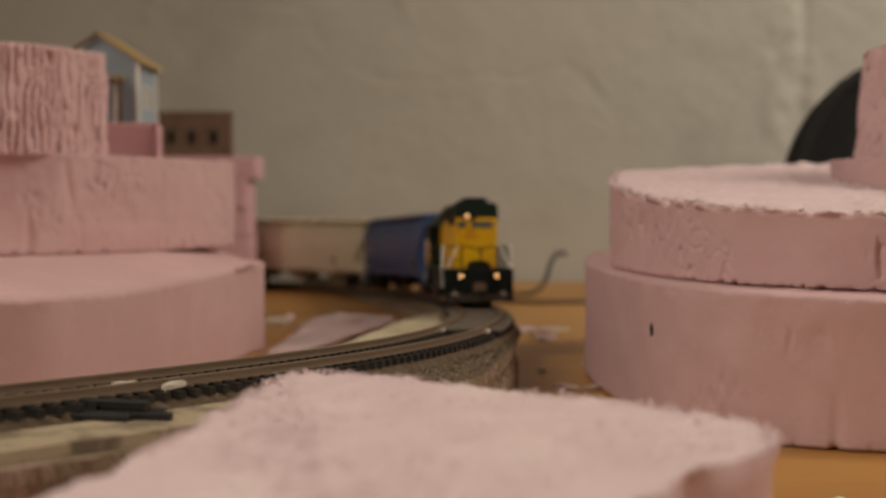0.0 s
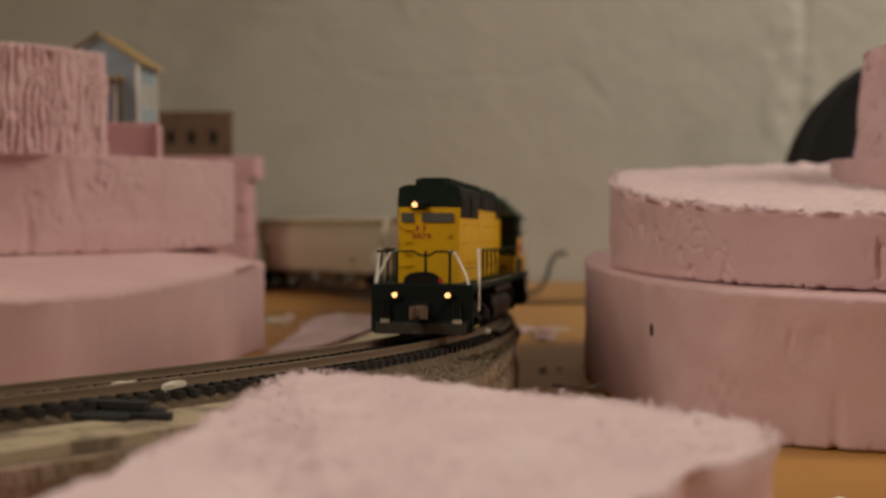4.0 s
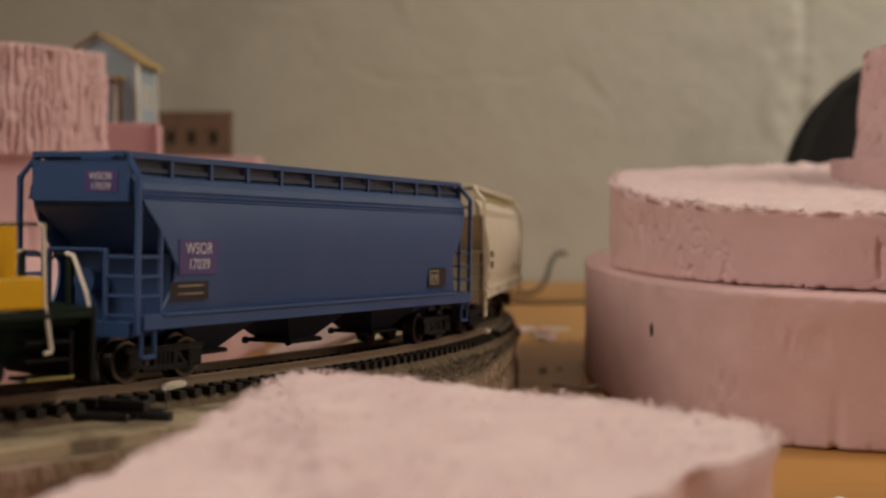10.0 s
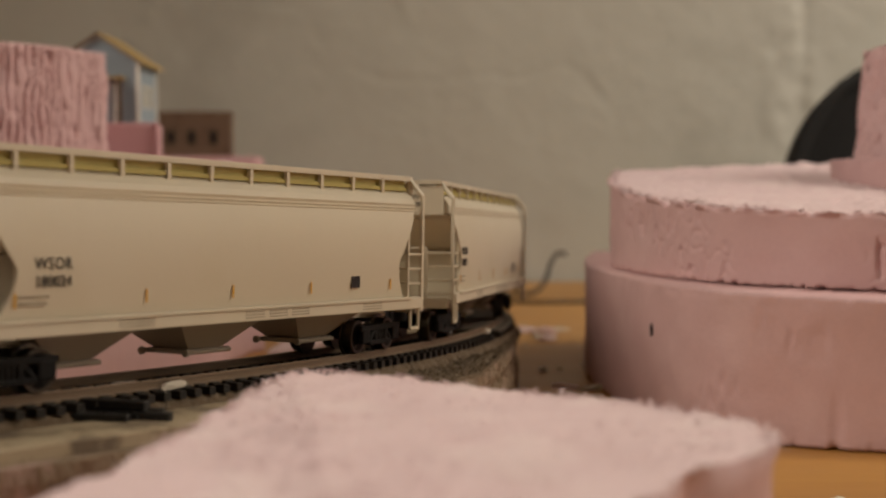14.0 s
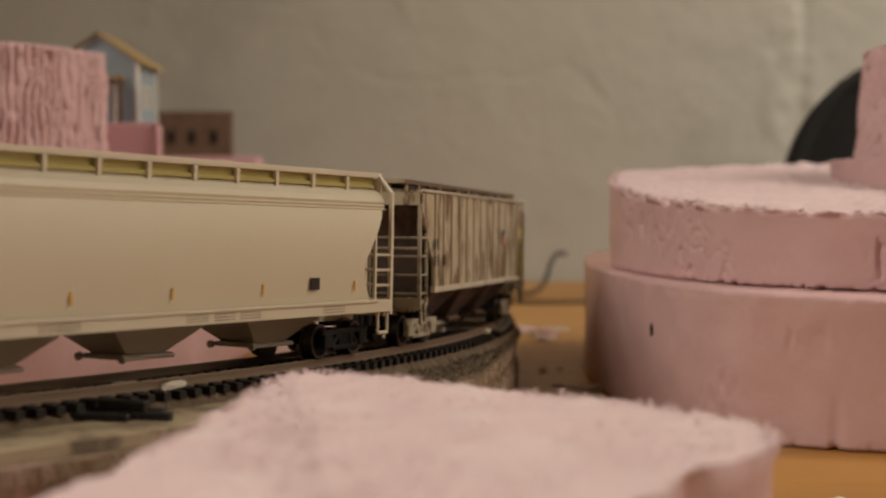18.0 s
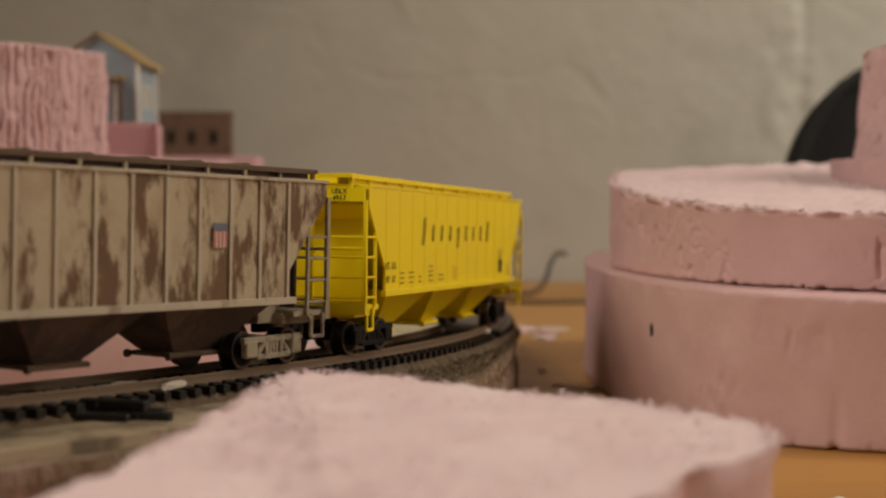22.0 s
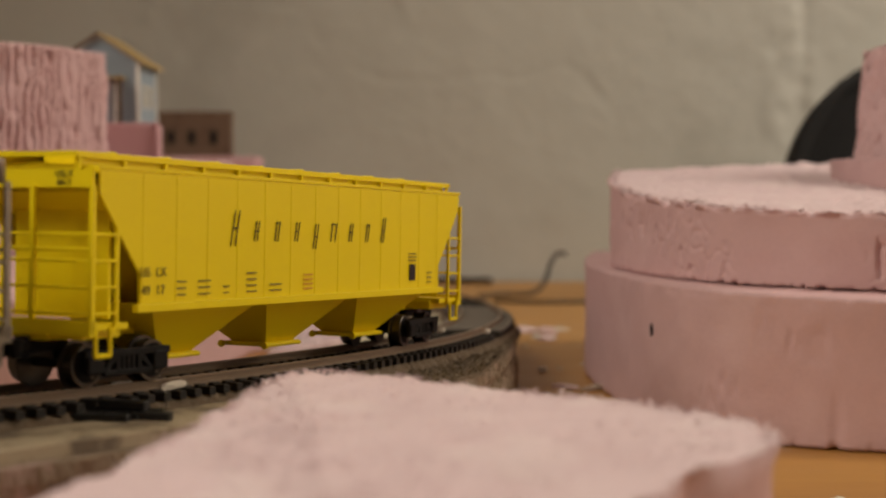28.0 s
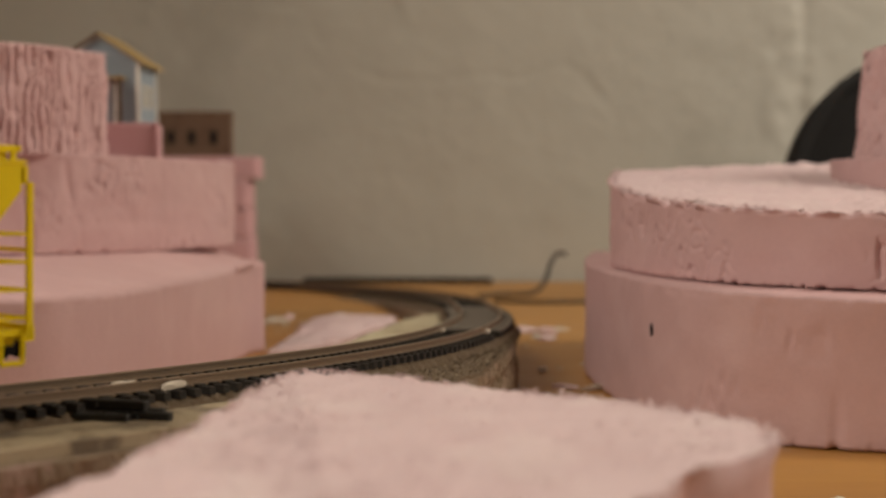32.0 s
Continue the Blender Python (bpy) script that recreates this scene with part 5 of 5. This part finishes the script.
                for o in (-0.36, 0.36):
                    for dx, z0, z1 in ((o * ww * 1.2, zz - hh / 2, zz + hh / 2),):
                        lean = 0.22
                        vs = []
                        for z in (z0, z1):
                            for sx in (-0.15, 0.15):
                                for yy in (16.42, 16.55):
                                    vs.append(bm.verts.new((q * (x + dx) - q * lean * (z - zz) + sx, q * yy, z)))
                        for f in ((0, 1, 3, 2), (4, 6, 7, 5), (0, 2, 6, 4), (1, 5, 7, 3), (0, 4, 5, 1), (2, 3, 7, 6)):
                            bm.faces.new([vs[i] for i in f])
                        if k in (1, 3, 5, 7):
                            break
                box(bm, q * x - 0.36 * ww * 1.2, q * x + 0.36 * ww * 1.2, min(q * 16.42, q * 16.55), max(q * 16.42, q * 16.55), zz - 0.16 + (hh / 2 - 0.4 if k in (2, 5, 7) else 0), zz + 0.16 + (hh / 2 - 0.4 if k in (2, 5, 7) else 0))
                bmesh.ops.recalc_face_normals(bm, faces=bm.faces[:])
                part("name_bar", bm, INK, c, "slanted black bar of the wagon's name")
            lettering(c, "US  LX", 3.0, q * 70.5, q * 16.5, 25.0, FADED_INK, side=q, spread=1.1)
            lettering(c, "49  17", 3.0, q * 70.5, q * 16.5, 21.0, FADED_INK, side=q, spread=1.1)
            for x, w, n in ((60, 1.8, 3), (51, 2.4, 3), (42, 1.2, 2), (31, 2.2, 4), (20, 2.8, 2), (-68, 1.6, 3)):
                for k in range(n):
                    plate(c, "data_bar", q * x - w, q * x + w, q * 16.5, 19.6 + 1.5 * k, 19.95 + 1.5 * k, FADED_INK)
            for k in range(4):
                plate(c, "data_bar", q * 4 - 2.4, q * 4 + 2.4, q * 16.5, 19.6 + 1.2 * k, 20.0 + 1.2 * k, FADED_OR)
            plate(c, "data_panel", -q * 56.6 - 1.9, -q * 56.6 + 1.9, q * 16.5, 20.6, 25.4, INK, "small black data panel")
            for k in range(3):
                plate(c, "data_bar", -q * 56.6 - 2.6, -q * 56.6 + 2.6, q * 16.5, 26.4 + 1.0 * k, 26.7 + 1.0 * k, FADED_INK)
        lettering(c, "USLX", 2.0, h - 0.1, 8, 46.0, INK, end=1)
        lettering(c, "4917", 2.0, h - 0.1, 8, 44.1, INK, end=1)
    else:
        for q in (1, -1):
            for k, x in enumerate((67.5, 64)):
                plate(c, "initial_bar", q * x - 0.9, q * x + 0.9, q * 16.95, 29.5, 33, INK)
            for x in (67.5, 63.5, 55):
                plate(c, "number_bar", q * x - 0.9, q * x + 0.9, q * 16.95, 24.5, 28, INK)
            plate(c, "shield_decal", -q * 39.5 - 2.4, -q * 39.5 + 2.4, q * 16.98, 30.6, 34.6, PALE, "faded red, white and blue shield shape")
            for k in (-1.9, -0.6, 0.7, 2.0):
                plate(c, "shield_stripe", -q * 39.5 + k - 0.35, -q * 39.5 + k + 0.35, q * 17.02, 30.6, 34.6, FADED_R)
            plate(c, "shield_decal", -q * 39.5 - 2.4, -q * 39.5 + 2.4, q * 17.0, 34.4, 36.4, FADED_B)
    pivot = 72.0 if kind == "clean" else 64.5
    yaw = math.degrees(math.asin(pivot / 658))
    truck(c, pivot, 20, 4.8, truck_mat, -yaw)
    truck(c, -pivot, 20, 4.8, truck_mat, yaw)
    coupler(c, h + 4, BLACKISH)
    coupler(c, -h - 4, BLACKISH)
    return c


# ---- the background things ----
def house():
    c = tagged(new("model_house"), "small blue clapboard model house with an ochre roof", "model house")
    hw, L, e, r = 21, 44, 34, 48
    bm = bmesh.new()
    prism(bm, [(-hw, 0), (hw, 0), (hw, e), (0, r), (-hw, e)], 0, L, axis="y")
    part("wall", bm, HOUSE_B, c)
    for z in np.arange(1.5, e + 12, 1.6):
        w = hw if z < e else hw * (r - z) / (r - e)
        part("clapboard", boxes((-w, w, -0.35, 0.1, z, z + 0.35)), HOUSE_B, c)
        if z < e:
            part("clapboard", boxes((hw - 0.1, hw + 0.35, 0, L, z, z + 0.35)), HOUSE_B, c)
    a = math.atan2(r - e, hw)
    for q in (1, -1):
        bm = bmesh.new()
        prism(bm, [(0, r + 0.2), (q * (hw + 4), r + 0.2 - (hw + 4) * math.tan(a)), (q * (hw + 4), r + 1.8 - (hw + 4) * math.tan(a)), (0, r + 1.8)], -3.5, L + 3.5, axis="y")
        # The left slope's dark brown paints in the shade on that side.
        part("roof", bm, HOUSE_R if q > 0 else RUST, c, "" if q > 0 else "ochre roof slope darkened for shade")
        bm = bmesh.new()
        prism(bm, [(0, r - 0.6), (q * (hw + 3), r - 0.6 - (hw + 3) * math.tan(a)), (q * (hw + 3), r + 0.4 - (hw + 3) * math.tan(a)), (0, r + 0.4)], -1.2, -0.4, axis="y")
        part("gable_trim", bm, WHITE, c)
        part("corner_board", boxes((q * hw - 0.9, q * hw + 0.9, -0.9, 0.6, 0, e - 1)), WHITE, c)
    part("corner_board", boxes((hw - 0.6, hw + 0.9, L - 0.9, L + 0.9, 0, e - 1)), WHITE, c)
    for y in (14, 29):
        w = part("window", boxes((hw, hw + 0.9, y - 3.2, y + 3.2, 9, 22)), WHITE, c)
        for z0, z1 in ((10, 15), (16, 21)):
            part("pane", boxes((hw + 0.7, hw + 1.1, y - 2.2, y + 2.2, z0, z1)), CREAM, w)
    part("door", boxes((-0.2, 7.8, -0.9, 0.1, 0, 22)), HOUSE_B, c)
    for x in (-1, 8.6):
        part("door_trim", boxes((x - 0.9, x + 0.9, -1.2, 0.1, 0, 23)), WHITE, c)
    part("porch_roof", boxes((-16, 14.5, -9, 0, 23.6, 25.2), bevel=0.3), HOUSE_R, c)
    part("porch_post", boxes((11.8, 13.8, -8.4, -6.4, 0, 26)), RUST, c, "dark red-brown porch post")
    c.matrix_basis = pose(-0.187, 0.790, 0.1190, 0, 0, -1)


def brick_block():
    c = tagged(new("model_warehouse"), "plain brown brick model building with small dark windows", "model building")
    part("wall", boxes((-28, 28, 0, 22, 0, 33), bevel=0.3), BRICK_B, c)
    part("parapet", boxes((-28.6, 28.6, -0.6, 22.6, 32, 35.2), bevel=0.3), BRICK_B, c)
    for x in (-18, -2, 15):
        w = part("window", boxes((x - 3.6, x + 3.6, -0.8, 0.4, 9, 21)), RUST, c)
        part("pane", boxes((x - 2.6, x + 2.6, -1.0, -0.6, 10, 20)), BLACKISH, w, "dark window opening")
    for z in np.arange(2, 28, 2.4):
        part("brick_course", boxes((-28.1, 28.1, -0.25, 0.2, z, z + 0.5)), BRICK_B, c)
    c.matrix_basis = pose(-0.194, 1.13, 0.1074, 0, 0, 2)


def chair():
    c = tagged(new("office_chair"), "black office chair with a ribbed plastic backrest", "chair")
    bm = bmesh.new()
    W, Hh, R = 215, 272, 95
    prof = []
    for cx, cz, a0 in ((W - R, Hh - R, 0), (-W + R, Hh - R, 90)):
        for k in range(13):
            a = math.radians(a0 + k * 7.5)
            prof.append((cx + R * math.cos(a), cz + R * math.sin(a)))
    prof += [(-W + 15, 0), (W - 15, 0)]
    def width(z):
        return W - (Hh - R - z) * 0.04 if z < Hh - R else W - R + math.sqrt(max(0.0, R * R - (z - Hh + R) ** 2))
    zs = [Hh * k / 20 for k in range(13)] + [Hh - R + R * math.sin(math.radians(a)) for a in range(0, 91, 6)]
    zs = sorted(set(round(z, 2) for z in zs))
    skins = []
    for off in (0.0, 22.0):
        rows = [[bm.verts.new((width(z) * u, off - 0.0007 * (width(z) * u) ** 2, z)) for u in np.linspace(-1, 1, 17)] for z in zs]
        for a, b in zip(rows, rows[1:]):
            for k in range(16):
                bm.faces.new((a[k], a[k + 1], b[k + 1], b[k]))
        skins.append(rows)
    f, g = skins
    for k in range(len(zs) - 1):
        for e in (0, 16):
            bm.faces.new((f[k][e], f[k + 1][e], g[k + 1][e], g[k][e]))
    for e in (0, len(zs) - 1):
        for k in range(16):
            bm.faces.new((f[e][k], f[e][k + 1], g[e][k + 1], g[e][k]))
    bmesh.ops.recalc_face_normals(bm, faces=bm.faces[:])
    part("backrest", bm, CHAIR, c)
    for z in np.arange(20, 262, 4.6):
        if z < Hh - R:
            w = W - 16
        else:
            w = W - R + math.sqrt(max(0, R * R - (z - Hh + R) ** 2)) - 14
        rib = tube([(x, -0.0007 * x * x - 0.3, z) for x in np.linspace(-w, w, 13)], 1.3, 6)
        part("rib", rib, CHAIR, c)
    edge = tube([(x * 0.99, -0.0007 * x * x - 1, z) for x, z in prof[:26]], 5, 8)
    part("edge_bead", edge, CHAIR, c, "smooth rounded black edge")
    part("back_support", boxes((-25, 25, 26, 48, -190, 120), bevel=5), BLACK, c)
    part("seat", boxes((-230, 230, -440, 30, -215, -150), bevel=25), BLACK, c)
    part("column", rod(bmesh.new(), (0, -200, -590), (0, -200, -210), 25, 16), BLACK, c)
    for k in range(5):
        a = k * 2 * math.pi / 5 + 0.3
        x, y = 280 * math.cos(a), -200 + 280 * math.sin(a)
        part("foot", wire([(0, -200, -580), (x, y, -612)], 18, 8), BLACK, c)
        part("caster", rod(bmesh.new(), (x - 10, y, -625), (x + 10, y, -625), 25, 14), BLACK, c)
    c.matrix_basis = pose(0.453, 1.03, -0.1)


def cables():
    a = smooth_line([(27, 1085, 1.5), (45, 1105, 1.5), (62, 1108, 1.5), (72, 1115, 3), (79, 1120, 10), (84, 1125, 24), (90, 1128, 32), (97, 1128, 31)], 2.5)
    tagged(part("cable", tube(a, 1.5, 8), BLACK, smooth=True), "black cable end curling up off the table", "cable")
    b = smooth_line([(38, 1050, 1.4), (60, 1035, 1.4), (100, 1038, 1.4), (160, 1045, 1.4)], 3)
    tagged(part("cable", tube(b, 1.3, 8), BLACK, smooth=True), "thin black cable lying on the table", "cable")


def crumbs():
    """Loose chips of foam on the table and the incline, and a pink offcut inside the bend."""
    foam("foam_offcut", [(-87, 712), (-82, 800), (-80, 880), (-64, 908), (-29, 884), (-43, 815), (-62, 745)], 0.3, lambda x, y: 3.2 + 0.006 * (y - 740),
         "flat pink foam offcut lying inside the bend", rim=1.8, rough=1.6, seed=31, step=1.4, bumpy=1.8, rings=30, material=FOAM_CUT)
    rnd = random.Random(5)
    def chip(x, y, z, size, material, label, turn=None):
        bm = bmesh.new()
        bmesh.ops.create_icosphere(bm, subdivisions=2, radius=1.0)
        for v in bm.verts:
            k = 1 + 0.5 * noise.noise(v.co * 1.7 + Vector((x, y, 0)))
            v.co = Vector((v.co.x * size[0] * k, v.co.y * size[1] * k, max(-size[2] * 0.4, v.co.z * size[2] * k) + size[2] * 0.4))
        ob = part("foam_crumb", bm, material)
        ob.matrix_basis = pose(x * 0.001, y * 0.001, z * 0.001, 0, 0, rnd.uniform(0, 180) if turn is None else turn)
        tagged(ob, label, "foam crumb", group="loose foam crumbs")
    for x, y, sx, sy in ((48, 838, 9, 5), (60, 832, 6, 4), (68, 845, 6, 4), (58, 795, 5, 5), (52, 800, 3, 3), (63, 600, 8, 1.2), (52, 605, 7, 1.0), (72, 612, 5, 1.5), (46, 660, 2, 2),
                         (-105, 900, 7, 4), (-98, 915, 4, 3), (-110, 880, 5, 3), (-84, 870, 4, 2), (-112, 770, 5, 2.5), (-118, 860, 3, 2), (107.5, 387, 3.2, 2)):
        chip(x, y, 0.4, (sx, sy, rnd.uniform(1.0, 2.2)), WHITE_FOAM if rnd.random() < 0.7 else FOAM_CUT, "pale foam crumb on the table")
    for i in range(12):
        chip(rnd.uniform(35, 75), rnd.uniform(560, 900), 0.2, (rnd.uniform(0.6, 2), rnd.uniform(0.5, 1.2), 0.7), WHITE_FOAM, "tiny pale foam crumb on the table")
    for i in range(20):
        chip(rnd.uniform(-120, -70), rnd.uniform(780, 930), 0.2, (rnd.uniform(0.6, 2), rnd.uniform(0.5, 1.2), 0.7), WHITE_FOAM, "tiny pale foam crumb on the table")
    for s, a, z, size in ((349.5, 10.9, -2.3, (4.6, 0.8, 1.3)), (352, -3.0, -2.3, (4.6, 1.2, 0.7))):
        p, (d, o) = on_line(s), across(s)
        chip(p.x + o.x * a, p.y + o.y * a, p.z + z, size, WHITE_FOAM, "pale foam chip caught by the track", math.degrees(math.atan2(d.y, d.x)))
    p, (d, o) = on_line(318), across(318)
    scrap = bmesh.new()
    prism(scrap, [(-10, -2.5), (-3, -4), (6, -3.2), (11, -1), (9, 2.6), (1, 3.8), (-8, 2.6)], 0, 0.9, axis="z")
    ob = part("card_scrap", scrap, CREAM)
    ob.matrix_basis = pose((p.x + o.x * 21) * 0.001, (p.y + o.y * 21) * 0.001, (p.z - 5.4) * 0.001, 0, 0, math.degrees(math.atan2(d.y, d.x)))
    tagged(ob, "torn cream card scrap beside the track", "card scrap")
    # a loose strip of ties beside the track
    st = tagged(new("tie_strip"), "loose black plastic strip of ties beside the track", "track part")
    for x0, y0, x1, y1, z in ((-87, 309.5, -57.5, 304.0, 35.9), (-85, 314.5, -60, 309.5, 35.9), (-88, 305.0, -66, 301.5, 35.9), (-84, 312.0, -63, 306.0, 38.1), (-80, 319.0, -65, 317.5, 35.9)):
        bm = bmesh.new()
        m = Matrix.Translation(((x0 + x1) / 2, (y0 + y1) / 2, z)) @ Matrix.Rotation(math.atan2(y1 - y0, x1 - x0), 4, "Z")
        L = math.hypot(x1 - x0, y1 - y0)
        box(bm, -L / 2, L / 2, -1.3, 1.3, 0, 2.1, bevel=0.3, m=m)
        part("stick", bm, STICK, st)
    for k in range(5):
        bm = bmesh.new()
        m = Matrix.Translation((-84 + 4.8 * k, 311.5 - 0.95 * k, 35.9)) @ Matrix.Rotation(math.radians(-11), 4, "Z")
        box(bm, -1.0, 1.0, -4.6, 4.6, 0.2, 1.9, m=m)
        part("tie", bm, STICK, st)


# ---- motion of the train ----
RUN = [(0, -128), (1, -82), (2, -25), (3, 43), (3.5, 76), (5.5, 197), (6, 228), (6.5, 259), (7, 291), (7.5, 323), (8, 355.5), (8.5, 387), (9, 418), (9.5, 449), (10, 479),
       (10.5, 509), (11, 538.5), (11.5, 568), (12, 597), (12.5, 626.5), (13, 655.5), (13.5, 685), (14, 714), (14.5, 743), (16.5, 859), (17, 883), (17.5, 911), (18, 937), (18.5,
       962), (19, 987), (19.5, 1012.5), (20, 1038), (20.5, 1066.5), (21, 1096), (21.5, 1125.6), (22, 1155.6), (22.5, 1175.3), (23, 1183.7), (23.5, 1189.7), (24, 1194.6), (24.5,
       1200), (25, 1207), (25.5, 1214.4), (27.5, 1248.8), (28, 1262), (28.5, 1280.8), (29, 1306), (29.5, 1330), (30, 1354.5), (30.5, 1379.7), (31, 1405), (31.5, 1430), (32,
       1455)]


def run_at(t):
    ts, ss = [r[0] for r in RUN], [r[1] for r in RUN]
    i = max(0, min(len(ts) - 2, int(np.searchsorted(ts, t, "right")) - 1))
    def slope(k):
        if k == 0 or k == len(ts) - 1:
            j = min(max(k, 1), len(ts) - 1)
            return (ss[j] - ss[j - 1]) / (ts[j] - ts[j - 1])
        a, b = ts[k] - ts[k - 1], ts[k + 1] - ts[k]
        return ((ss[k] - ss[k - 1]) / a * b + (ss[k + 1] - ss[k]) / b * a) / (a + b)
    h = ts[i + 1] - ts[i]
    u = (t - ts[i]) / h
    return ((2 * u ** 3 - 3 * u ** 2 + 1) * ss[i] + (u ** 3 - 2 * u ** 2 + u) * h * slope(i) + (-2 * u ** 3 + 3 * u ** 2) * ss[i + 1] + (u ** 3 - u ** 2) * h * slope(i + 1))


def car_pose(s, b):
    """Pose of a car whose centre is at s, on trucks b millimetres before and behind it."""
    a, c = on_line(s + b), on_line(s - b)
    d = (a - c).normalized()
    left = Vector((0, 0, 1)).cross(d).normalized()
    up = d.cross(left)
    m = Matrix(((d.x, left.x, up.x, 0), (d.y, left.y, up.y, 0), (d.z, left.z, up.z, 0), (0, 0, 0, 1)))
    m.translation = (a + c) / 2 * 0.001
    return m


def motions():
    times = [k * 0.25 for k in range(129)]
    for ob, off, b in TRAIN:
        walk(ob, [(t, car_pose(run_at(t) - off, b)) for t in times])
    # wheels roll as the train runs
    for w, x, r in WHEELS:
        s0, s1, rows, last = run_at(0), run_at(32), [], None
        for k in range(961):
            t = k / 30
            s = run_at(t)
            if last is None or s - last > 1.25 * r or k == 960:
                rows.append((t, Matrix.Translation((x * 0.001, 0, r * 0.001)) @ Matrix.Rotation((s - s0) / r, 4, "Y")))
                last = s
        walk(w, rows)


room()
plaster_wall()
table()
foam_hills()
riser()
track()
loco = locomotive()
blue = curved_hopper("covered_hopper", BLUE, "blue curved-side model covered hopper wagon", "17039", BLUE_SHADE, BLUE_SHADE, PALE, True, 1)
beige_a = curved_hopper("covered_hopper", BEIGE, "pale grey-beige curved-side model covered hopper wagon", "180024", BEIGE_SHADE, BEIGE_D, INK, False, 2)
beige_b = curved_hopper("covered_hopper", BEIGE, "pale grey-beige curved-side model covered hopper wagon", "180021", BEIGE_SHADE, BEIGE_D, INK, False, 3)
rusty = ribbed_hopper("covered_hopper", WEATHER, WEATHER_D, RUST, TRUCK_G, "rust-streaked weathered grey model covered hopper wagon", 82.5, "worn")
yellow = ribbed_hopper("covered_hopper", YELLOW, YELLOW, YELLOW, BLACKISH, "clean bright yellow model covered hopper wagon", 90.8, "clean")
TRAIN = [(loco, 0, 60), (blue, 197, 72), (beige_a, 387.5, 72), (beige_b, 588.5, 72), (rusty, 778.5, 64.5), (yellow, 968.5, 72)]
house()
brick_block()
chair()
cables()
crumbs()
motions()
